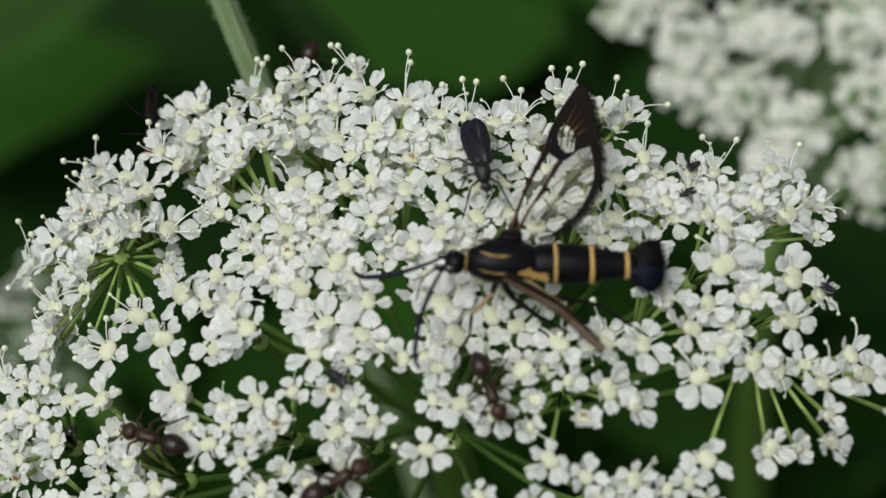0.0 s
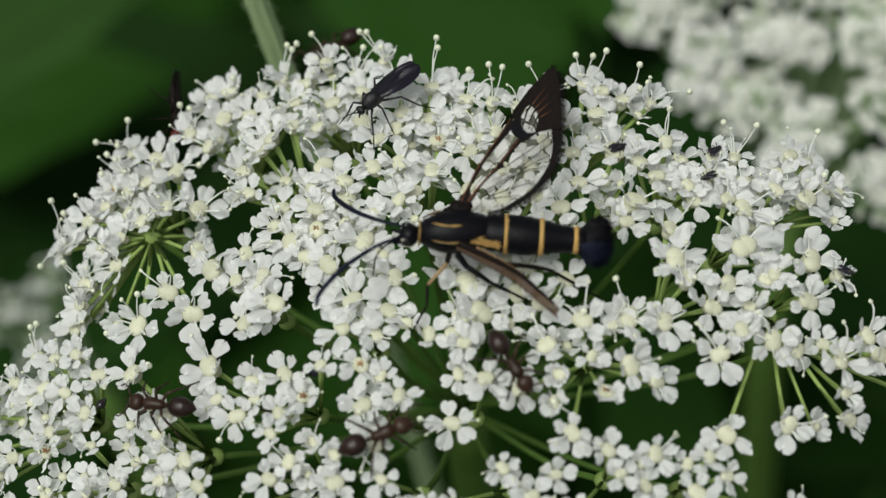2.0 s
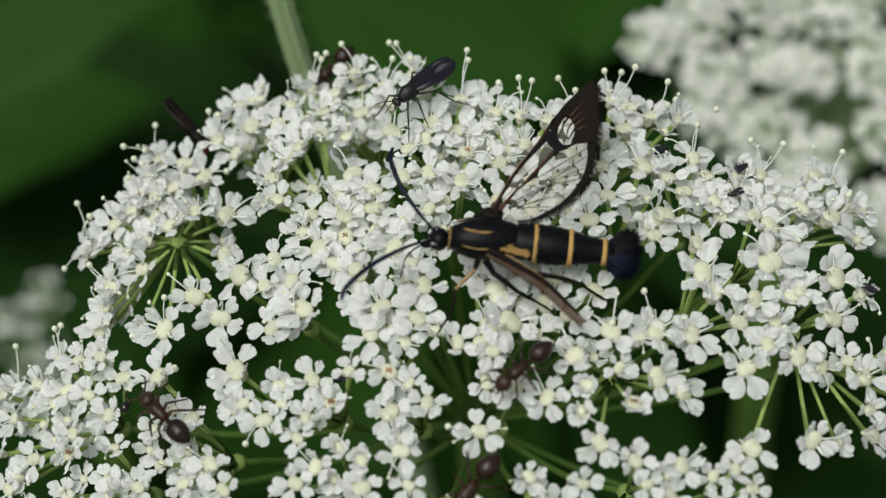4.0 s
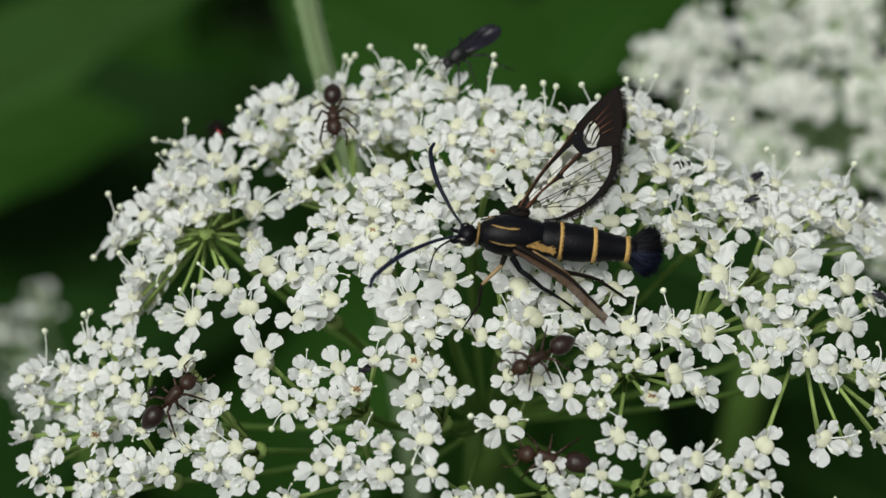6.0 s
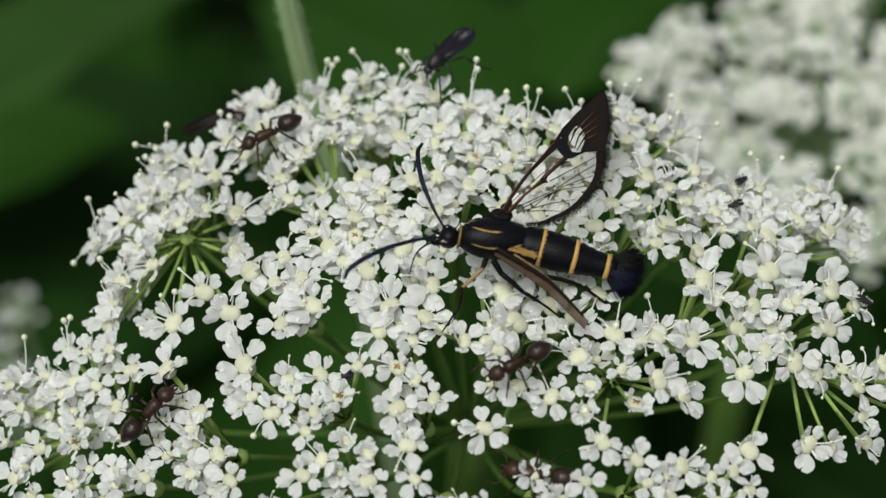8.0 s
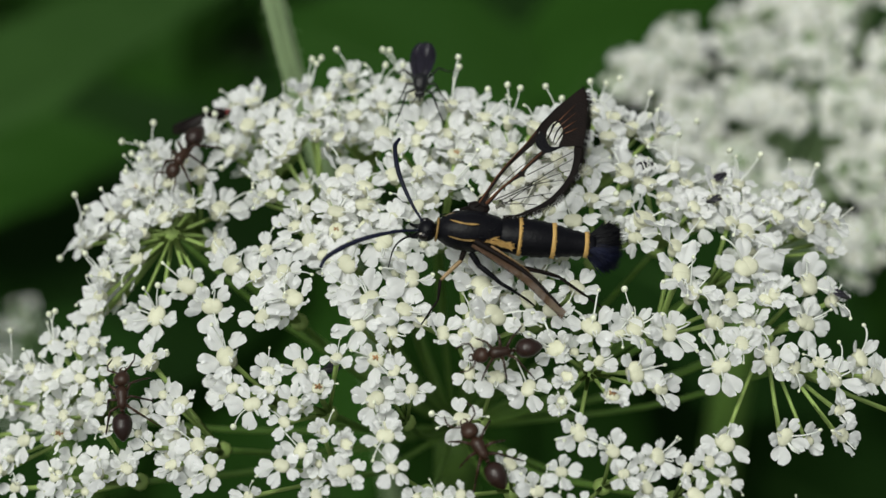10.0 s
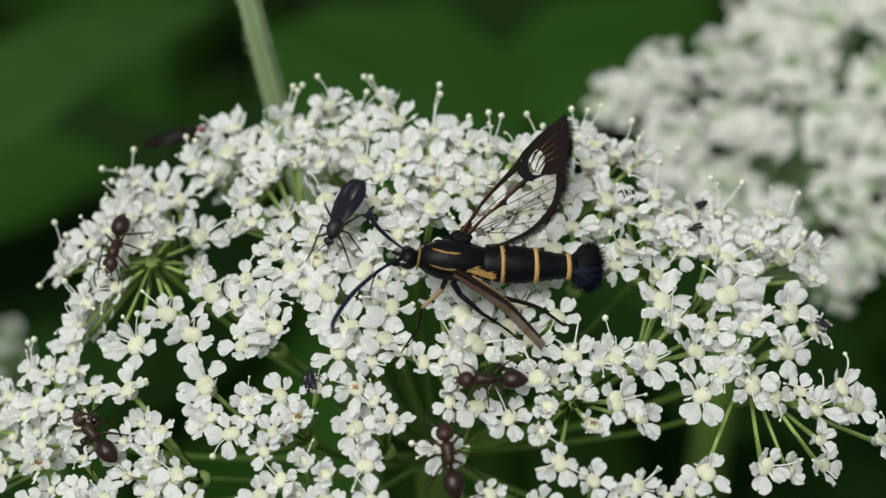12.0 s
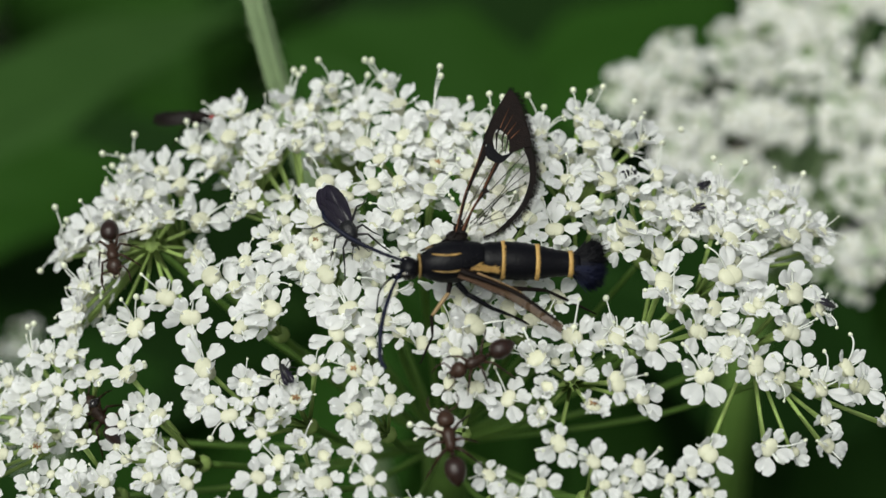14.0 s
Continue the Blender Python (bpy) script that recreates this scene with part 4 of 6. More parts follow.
def build_moth():
    moth = new("clearwing_moth")
    tagged(moth, "black clearwing moth with gold bands, clear wings and blue-black tail tuft", "moth")
    bm = bmesh.new()
    lathe(bm, [(2.25, 0.32, 0.35, 0.3, -0.1), (2.0, 0.80, 0.80, 0.28, -0.1), (1.3, 1.22, 1.2, 0.25, -0.1), (0.4, 1.58, 1.5, 0.15, -0.1), (-0.8, 1.68, 1.56, 0.05, -0.15),
               (-1.8, 1.50, 1.44, -0.05, -0.2), (-2.6, 1.34, 1.3, -0.12, -0.25), (-3.1, 1.05, 1.0, -0.15, -0.25)], 22)
    r = random.Random(5)
    roots, ways = [], []
    for _ in range(240):
        x, a = r.uniform(-2.2, 2.0), r.uniform(0.1, math.pi - 0.1)
        w = 1.62 - 0.11 * (x + 0.5) ** 2
        roots.append((x, 0.1 + w * math.cos(a), -0.12 + w * 0.88 * math.sin(a)))
        ways.append((-1.0, 0.35 * math.cos(a), 0.3 * math.sin(a)))
    bristles(bm, roots, ways, [r.uniform(0.25, 0.45) for _ in roots], 0.045, 6, 0.12, droop=0.1)
    thorax = part("thorax", bm, MOTH_BLACK, moth)
    for y0, y1, lab, gold in ((0.0, 0.30, "thin gold stripe", MOTH_GOLD), (1.18, 1.44, "dull gold stripe low on the side", MOTH_DULL)):
        bm = bmesh.new()
        pts = []
        for k in range(9):
            x = 1.2 - k * 0.28
            y = y0 + (y1 - y0) * math.sin(k / 8 * math.pi * 0.8)
            w, h = 1.70 - 0.12 * (x + 0.5) ** 2, 1.57 - 0.11 * (x + 0.5) ** 2
            u = max(-0.97, min(0.97, (y - 0.12) / w))
            pts.append((x, y, -0.12 + h * math.sqrt(1 - u * u) + 0.03))
        tube(bm, pts, [0.03, 0.09, 0.12, 0.13, 0.10, 0.12, 0.16, 0.12, 0.04], 8, flat=0.5)
        part("stripe", bm, gold, thorax, lab)
    # gold hairs where the near wing joins the body
    bm = bmesh.new()
    q = random.Random(31)
    roots, ways, lens = [], [], []
    for k in range(260):
        u = q.uniform(-1, 1)
        roots.append((-2.45 + 1.15 * u, 1.12 + q.gauss(0, 0.13) - 0.18 * u, 0.70 - 0.10 * abs(u) + q.gauss(0, 0.04)))
        ways.append((-1.0, 0.10 + q.gauss(0, 0.25), 0.15))
        lens.append(q.uniform(0.25, 0.60))
    bristles(bm, roots, ways, lens, 0.045, 32, 0.12)
    tagged(part("side_patch", bm, MOTH_GOLD, thorax, "ragged brush of gold hairs"), kind="stuff")
    # head
    bm = bmesh.new()
    egg(bm, (2.85, 0.55, -0.1), (0.78, 0.92, 0.80), 16, 10)
    roots = [(2.6 + r.uniform(-0.4, 0.4), 0.55 + r.uniform(-0.6, 0.6), 0.5) for _ in range(70)]
    bristles(bm, roots, [(r.uniform(-0.5, 0.6), r.uniform(-0.6, 0.6), 1.0) for _ in roots], [r.uniform(0.18, 0.4) for _ in roots], 0.035, 8, 0.25)
    tube(bm, smooth_line([(3.3, 0.9, -0.5), (3.9, 1.1, -0.5), (4.2, 1.0, -0.1)], 3), (0.2, 0.09), 8)
    tube(bm, smooth_line([(3.3, 0.2, -0.5), (3.9, 0.1, -0.5), (4.2, 0.2, -0.1)], 3), (0.2, 0.09), 8)
    head = part("head", bm, MOTH_BLACK, moth)
    for y in (1.18, -0.08):
        bm = bmesh.new()
        egg(bm, (3.05, y, 0.0), (0.46, 0.34, 0.48), 14, 10)
        part("eye", bm, EYE_GLOSS, head)
    bm = bmesh.new()
    egg(bm, (3.30, 1.18, 0.36), (0.14, 0.10, 0.10), 8, 6)
    part("cheek_mark", bm, PALE_SPOT, head, "small pale mark by the eye")
    bm = bmesh.new()
    lathe(bm, [(2.16, 0.95, 0.88, 0.36, -0.1), (2.10, 1.00, 0.92, 0.35, -0.1), (2.06, 1.00, 0.92, 0.35, -0.1), (2.00, 0.95, 0.88, 0.35, -0.1)], 20)
    part("collar", bm, MOTH_DULL, head, "thin dull gold collar")
    # proboscis
    bm = bmesh.new()
    tube(bm, smooth_line([(3.5, 0.6, -0.6), (4.6, 1.3, -0.7), (5.2, 1.9, -1.4), (5.4, 3.0, -2.6)], 4), (0.09, 0.05), 6)
    part("proboscis", bm, MOTH_BLACK, head)
    # abdomen, hinged behind the thorax
    bm = bmesh.new()
    rings = []
    for k in range(23):
        x = -k * 0.35
        w = 1.34 + 0.20 * math.sin(min(1, -x / 6.0) * math.pi) - 0.09 * max(0, -x - 3.0)
        ripple = 0.03 * math.cos(k * math.pi)
        rings.append((x, w + ripple, (w + ripple) * 0.88, 0.06 * -x * 0.3, -0.02 * -x))
    rings[0] = (0.3, 0.95, 0.9, 0, 0)
    lathe(bm, rings, 24)
    abdomen = part("abdomen", bm, MOTH_BLACK, moth, at=(-2.7, -0.10, -0.25))

    def belt(x, wide):
        bm = bmesh.new()
        w = 1.34 + 0.20 * math.sin(min(1, -x / 6.0) * math.pi) - 0.09 * max(0, -x - 3.0) + 0.05
        c, d = 0.06 * -x * 0.3, -0.02 * -x
        lathe(bm, [(x + wide, w - 0.06, (w - 0.06) * 0.88, c, d), (x + wide * 0.5, w + 0.02, (w + 0.02) * 0.88, c, d), (x - wide * 0.5, w + 0.02, (w + 0.02) * 0.88, c, d),
                   (x - wide, w - 0.06, (w - 0.06) * 0.88, c, d)], 24)
        q = random.Random(int(-x * 10))
        ra = [(x - wide * 0.6, c + (w + 0.01) * math.cos(a), d + (w + 0.01) * 0.88 * math.sin(a)) for a in [q.uniform(0, 2 * math.pi) for _ in range(120)]]
        bristles(bm, ra, [(-1, 0, 0.1) for _ in ra], [q.uniform(0.06, 0.18) for _ in ra], 0.035, 4, 0.15)
        part("band", bm, MOTH_GOLD, abdomen, "gold scale band round the abdomen")

    belt(-1.65, 0.12)
    belt(-4.30, 0.19)
    belt(-6.95, 0.17)
    bm = bmesh.new()
    roots, ways, lens = [], [], []
    q = random.Random(9)
    for _ in range(4200):
        u, v = q.uniform(-1, 1), q.uniform(-1, 1)
        roots.append((-7.2 - q.uniform(0, 0.6), 0.13 + u * 0.76, -0.15 + v * 0.65))
        ways.append((-1.0, u * 0.74 + q.gauss(0, 0.10), v * 0.34))
        lens.append(q.uniform(1.4, 2.4) * (1 - 0.10 * u * u) * (1 + 0.10 * math.sin(11 * u + 2)))
    blue = [i for i, w in enumerate(ways) if w[1] > 0.2]
    black = [i for i, w in enumerate(ways) if w[1] <= 0.2]
    for pick, mat in ((black, 0), (blue, 1)):
        bristles(bm, [roots[i] for i in pick], [ways[i] for i in pick], [lens[i] for i in pick], 0.042, 10, 0.08, mat=mat)
    lathe(bm, [(-7.0, 0.78, 0.70, 0.14, -0.14), (-8.0, 1.15, 0.85, 0.14, -0.15), (-9.0, 1.45, 0.70, 0.14, -0.16), (-9.5, 1.3, 0.3, 0.14, -0.16)], 16)
    part("tail_tuft", bm, (MOTH_BLACK, MOTH_BLUE), abdomen, "fanned blue-black tail tuft")
    # far wing, spread and clear
    wing = new("wing")
    wing.parent = moth
    wing.location = Vector((-0.91, -2.03, 0.6)) * MM

    WING["apex"][12:] = [Vector(q).lerp(Vector((-5.25, -7.15)), 0.16)[:] for q in WING["apex"][12:]]
    WING["median"][4:] = [(-4.80, -5.45), (-3.25, -3.48), (-3.33, -2.94), (-2.95, -2.85), (-1.72, -1.62), (-0.75, 0.03)]

    def rise(x, y):
        return 0.02 * -y + 0.10 * math.sin(-y * 0.35) - 0.03 * x

    for key, name, mat, z, thick in (("foremem", "membrane", MOTH_CLEAR, 0.02, 0.012), ("winmem", "membrane", MOTH_CLEAR, 0.02, 0.012), ("hindmem", "membrane", MOTH_CLEAR, -0.10, 0.012),
                                     ("costa", "costa", MOTH_BROWN, 0.0, 0.10), ("apex", "apical_patch", MOTH_BROWN, -0.01, 0.06), ("spot", "discal_spot", MOTH_BLACK, 0.035, 0.07),
                                     ("median", "median_vein", MOTH_BROWN, 0.0, 0.085), ("margin", "dark_margin", MOTH_BROWN, -0.11, 0.05)):
        bm = bmesh.new()
        plate(bm, rounded(WING[key]), z, thick, lift=rise)
        ob = part(name, bm, mat, wing, "clear wing membrane" if name == "membrane" else "")
        ob.visible_shadow = name != "membrane"
        for p in ob.data.polygons:
            p.use_smooth = False
    for i, line in enumerate(VEINS):
        bm = bmesh.new()
        window = 6 <= i <= 9
        line = smooth_line([(x, y, rise(x, y) - (0.0 if window else 0.02)) for x, y in line], 4)
        tube(bm, line, (0.035, 0.10) if window else (0.04, 0.026), 6)
        part("vein", bm, MOTH_BROWN, wing)
    bm = bmesh.new()
    for x, y, z, a, d in ((0.25, 0.75, -0.45, 1.25, 0.75), (-0.05, 0.15, -0.28, 0.90, 0.55), (-0.35, -0.35, -0.12, 0.50, 0.5), (-0.52, -0.8, -0.06, 0.26, 0.45)):
        egg(bm, (x, y, z), (a, d, 0.20), 12, 8)
    part("wing_base", bm, MOTH_BROWN, wing, "dark brown scaly wing base")
    # rusty scale lines along the front edge and the middle vein
    for pts, wide in ((((0.0, -0.05), (-1.25, -2.85), (-2.65, -5.20), (-3.75, -7.10)), 0.09), (((-0.55, -0.05), (-1.45, -1.42), (-2.75, -3.02)), 0.14), (((-2.95, -3.32), (-3.6, -4.25), (-4.4, -5.35)), 0.08)):
        bm = bmesh.new()
        tube(bm, smooth_line([(x, y, rise(x, y) + 0.09) for x, y in pts], 5), (wide, wide * 0.4), 6, flat=0.4)
        part("streak", bm, MOTH_RUST, wing, "rusty scale line along a wing vein")
    # streaks over the dark wing tip and its hair fringe
    bm = bmesh.new()
    edge = WING["apex"][4:10] + WING["margin"][1:8]
    q = random.Random(12)
    line = [Vector((x, y, 0)) for x, y in edge]
    centre = Vector((-4.5, -5.0, 0))
    roots, ways, lens = [], [], []
    for a, b in zip(line, line[1:]):
        n = max(2, int((b - a).length / 0.010))
        nrm = Vector(((b - a).y, -(b - a).x, 0)).normalized()
        if nrm.dot((a + b) / 2 - centre) < 0:
            nrm = -nrm
        for k in range(n):
            p = a.lerp(b, k / n)
            roots.append((p.x, p.y, rise(p.x, p.y) - 0.03))
            ways.append(nrm + Vector((0, 0.35, 0)))
            lens.append(q.uniform(0.25, 0.68))
    bristles(bm, roots, ways, lens, 0.011, 13, 0.25)
    part("fringe", bm, MOTH_BROWN, wing, "dark hair fringe")
    for k in range(4):
        bm = bmesh.new()
        a = Vector((-5.45 - 0.20 * k, -8.45 + 0.36 * k, 0))
        b = a + Vector((-1.15 + 0.06 * k, -1.75 + 0.35 * k, 0))
        tube(bm, [(p.x, p.y, rise(p.x, p.y) + 0.055) for p in (a, a.lerp(b, 0.5), b)], (0.075, 0.05, 0.012), 5, flat=0.4)
        part("streak", bm, MOTH_RUST, wing, "thin rusty streak on the dark wing tip")
    # near wing, folded along the side and seen on edge
    bm = bmesh.new()
    top = smooth_line([(-0.9, 1.25, 0.75), (-3.0, 2.1, 0.55), (-5.3, 3.15, 0.2), (-7.4, 4.7, -0.2), (-8.6, 5.6, -0.5)], 5)
    n = len(top)
    rows = []
    for i, p in enumerate(top):
        s = i / (n - 1)
        deep = 0.30 + 0.62 * math.sin(min(1, s * 1.15) * math.pi * 0.8)
        rows.append([p + Vector((0.05 * k, 0.12 * k, 0)) + Vector((0.10, 0.16, -0.42)) * deep * k / 4 for k in range(5)])
    made = [[bm.verts.new(v) for v in row] for row in rows]
    for a, b in zip(made, made[1:]):
        for k in range(4):
            bm.faces.new((a[k], b[k], b[k + 1], a[k + 1]))
    bmesh.ops.solidify(bm, geom=bm.faces[:], thickness=0.03)
    near = part("folded_wing", bm, FOLDED, moth, "folded smoky brown wing held along the body")
    bm = bmesh.new()
    tube(bm, [p + Vector((0.02, 0.05, 0.04)) for p in top[:-2]], (0.40, 0.10), 7, flat=0.7)
    part("costa", bm, MOTH_BROWN, near)
    bm = bmesh.new()
    tube(bm, [p + Vector((-0.02, -0.08, 0.36 - 0.02 * i)) for i, p in enumerate(top[3:12])], (0.12, 0.02), 6, flat=0.6)
    part("streak", bm, MOTH_TAN, near, "tan scale line along the folded wing")
    bm = bmesh.new()
    tube(bm, [row[4] + Vector((0, 0, 0.03)) for row in rows[1:]], (0.03, 0.012), 5)
    part("vein", bm, MOTH_BROWN, near)
    bm = bmesh.new()
    roots = [row[4] for row in rows[6:]] + [q.lerp(w, u / 4) for row in rows[6:] for q, w in ((row[3], row[4]),) for u in range(4)]
    bristles(bm, roots, [(-0.9, 0.7, -0.2) for _ in roots], [0.22 for _ in roots], 0.012, 15, 0.2)
    part("fringe", bm, MOTH_BROWN, near)

    # legs
    def leg(points, radii, mats, label=""):
        bm = bmesh.new()
        radii = [0.60 * q for q in radii]
        for i in range(len(points) - 1):
            a, b = Vector(points[i]), Vector(points[i + 1])
            mid = a.lerp(b, 0.45) + Vector((0, 0, 0.05))
            tube(bm, smooth_line([a, mid, b], 3), [radii[i] + (radii[i + 1] - radii[i]) * k / 6 + 0.03 * math.sin(k / 6 * math.pi) for k in range(7)], 7, mat=mats[i])
            if i:
                egg(bm, a, (radii[i] * 1.1,) * 3, 7, 5, mat=mats[i])
        part("leg", bm, (MOTH_BLACK, MOTH_LEG, MOTH_BROWN), moth, label)

    leg([(-0.3, 1.4, -0.9), (-0.1, 2.2, -1.3), (1.25, 3.75, -2.0), (1.2, 5.0, -3.0), (2.2, 6.7, -4.3)], (0.36, 0.28, 0.20, 0.14, 0.08), (2, 1, 2, 2), "foreleg with an ochre thigh")
    leg([(-0.8, 1.5, -0.9), (-1.6, 2.3, -1.4), (-3.5, 3.3, -2.0), (-5.2, 3.7, -2.8), (-6.6, 3.9, -4.0)], (0.42, 0.36, 0.26, 0.15, 0.08), (0, 0, 0, 2))
    leg([(-1.6, 1.2, -0.9), (-4.0, 2.0, -1.3), (-6.3, 1.9, -1.7), (-8.0, 1.9, -2.2), (-12.0, 3.3, -3.9)], (0.40, 0.32, 0.28, 0.2, 0.09), (2, 2, 2, 2))
    leg([(-0.2, -0.9, -0.9), (0.6, -2.0, -1.4), (1.4, -2.6, -3.4)], (0.36, 0.26, 0.1), (0, 1))
    leg([(-0.9, -1.0, -0.9), (-1.6, -2.2, -1.6), (-2.4, -2.9, -3.8)], (0.36, 0.26, 0.1), (0, 2))
    leg([(-1.6, -0.9, -0.9), (-4.2, -1.7, -1.6), (-7.6, -2.2, -3.6)], (0.36, 0.26, 0.1), (0, 2))

    def antenna(at, way, length, hook, label):
        bm = bmesh.new()
        d = Vector((math.cos(radians(way)), math.sin(radians(way)), 0))
        s = Vector((-d.y, d.x, 0)) * hook
        pts = smooth_line([Vector((0, 0, 0)), d * length * 0.25 - s * 0.35 + Vector((0, 0, 0.25)), d * length * 0.6 - s * 0.4 + Vector((0, 0, 0.35)), d * length * 0.9 + s * 0.1 + Vector((0, 0, 0.25)),
                           d * length * 1.0 + s * 0.75 + Vector((0, 0, 0.1))], 6)
        m = len(pts)
        tube(bm, pts, [0.085 + 0.105 * math.sin(min(1.0, k / (m - 1) * 1.05) ** 1.3 * math.pi * 0.88) + (0 if k % 2 else 0.012) for k in range(m)], 9)
        return part("antenna", bm, MOTH_BLUE, moth, label, at=at)

    near_a = antenna((3.5, 0.85, 0.3), 36, 8.3, 1.0, "clubbed blue-black antenna with a hooked tip")
    far_a = antenna((3.3, 0.05, 0.3), -60, 7.4, -1.0, "clubbed blue-black antenna with a hooked tip")
    return moth, abdomen, wing, near_a, far_a


moth, abdomen, wing_far, antenna_near, antenna_far = build_moth()


# ---- ants ----
def limb(bm, pts, r0, r1, mat=0, seg=6):
    for i in range(len(pts) - 1):
        t0, t1 = i / (len(pts) - 1), (i + 1) / (len(pts) - 1)
        a, b = Vector(pts[i]), Vector(pts[i + 1])
        ra, rb = r0 + (r1 - r0) * t0, r0 + (r1 - r0) * t1
        tube(bm, [a, a.lerp(b, 0.35), b], (ra * 0.9, ra * 1.15, rb), seg, mat=mat)
        egg(bm, b, (rb * 1.1,) * 3, 6, 4, mat=mat)


def build_ant():
    """A wood ant about five millimetres long, head towards x."""
    ant = new("ant")
    tagged(ant, "dark red-brown ant with a shiny dark gaster on the florets", "ant", "ants on the flower head")
    bm = bmesh.new()
    lathe(bm, [(2.75, 0.12, 0.10, 0, -0.15), (2.6, 0.34, 0.28, 0, -0.10), (2.3, 0.60, 0.48, 0, -0.02), (1.95, 0.68, 0.54, 0, 0.04), (1.6, 0.54, 0.46, 0, 0.06), (1.42, 0.22, 0.2, 0, 0.04)], 14)
    head = part("head", bm, ANT_RED, ant)
    for y in (0.5, -0.5):
        bm = bmesh.new()
        egg(bm, (1.95, y, 0.20), (0.15, 0.10, 0.13), 10, 6)
        part("eye", bm, EYE_GLOSS, head)
        bm = bmesh.new()
        s = 1 if y > 0 else -1
        tube(bm, smooth_line([(2.6, 0.2 * s, -0.15), (2.9, 0.24 * s, -0.22), (3.05, 0.05 * s, -0.26)], 3), (0.10, 0.03), 6)
        part("mandible", bm, ANT_RED, head)
    bm = bmesh.new()
    lathe(bm, [(1.45, 0.20, 0.20, 0, 0.0), (1.2, 0.45, 0.42, 0, 0.06), (0.8, 0.52, 0.50, 0, 0.10), (0.35, 0.40, 0.38, 0, 0.02), (0.05, 0.40, 0.40, 0, 0.02), (-0.25, 0.30, 0.32, 0, -0.04), (-0.42, 0.12, 0.12, 0, -0.12)], 14)
    part("thorax", bm, ANT_RED, ant)
    bm = bmesh.new()
    egg(bm, (-0.55, 0, 0.0), (0.13, 0.20, 0.30), 10, 7)
    tube(bm, [(-0.38, 0, -0.14), (-0.75, 0, -0.12)], (0.10, 0.10), 7)
    part("petiole", bm, ANT_RED, ant)
    bm = bmesh.new()
    lathe(bm, [(-0.72, 0.14, 0.14, 0, -0.05), (-0.84, 0.42, 0.38, 0, 0.02), (-1.10, 0.68, 0.62, 0, 0.05), (-1.17, 0.69, 0.63, 0, 0.05), (-1.20, 0.73, 0.67, 0, 0.05), (-1.60, 0.80, 0.73, 0, 0.04), (-1.68, 0.78, 0.71, 0, 0.04),
               (-1.72, 0.79, 0.72, 0, 0.04), (-2.15, 0.70, 0.63, 0, 0.0), (-2.20, 0.67, 0.60, 0, 0.0), (-2.62, 0.42, 0.38, 0, -0.06), (-2.92, 0.10, 0.10, 0, -0.10)], 18)
    part("gaster", bm, ANT_DARK, ant, "shiny dark gaster")
    legs = ((0.95, [(0.30, -0.15), (1.0, 0.35), (1.75, -0.6), (2.1, -1.25)], 0.8), (0.45, [(0.28, -0.18), (1.1, 0.40), (1.9, -0.7), (2.3, -1.3)], -0.1), (0.0, [(0.24, -0.18), (1.0, 0.45), (2.0, -0.6), (2.7, -1.35)], -0.85))
    for s in (1, -1):
        for x, prof, fore in legs:
            bm = bmesh.new()
            hip = Vector((x + fore * (prof[0][0] - 0.25) * 0.85, s * prof[0][0] * 0.85, prof[0][1]))
            limb(bm, [Vector((x + fore * (d - 0.25) * 0.85, s * d * 0.85, z)) - hip for d, z in prof], 0.12, 0.045)
            part("leg", bm, ANT_LEG, ant, at=hip)
        bm = bmesh.new()
        limb(bm, [(0, 0, 0), (0.30, 0.73 * s, 0.33), (0.85, 0.93 * s, -0.02), (1.45, 0.78 * s, -0.47)], 0.07, 0.05)
        part("antenna", bm, ANT_LEG, ant, at=(2.45, 0.22 * s, 0.12))
    return ant


ant_mid = build_ant()
ant_low = copy_thing(ant_mid, Matrix())
ant_side = copy_thing(ant_mid, Matrix())
ant_high = copy_thing(ant_mid, Matrix())
ant_far = copy_thing(ant_mid, Matrix())
tagged(ant_far, "blurred red-brown ant on the white umbel behind")
for ob, size in ((ant_mid, 0.97), (ant_low, 1.05), (ant_side, 1.04), (ant_high, 1.0), (ant_far, 0.95)):
    ob.scale = (size, size, size)


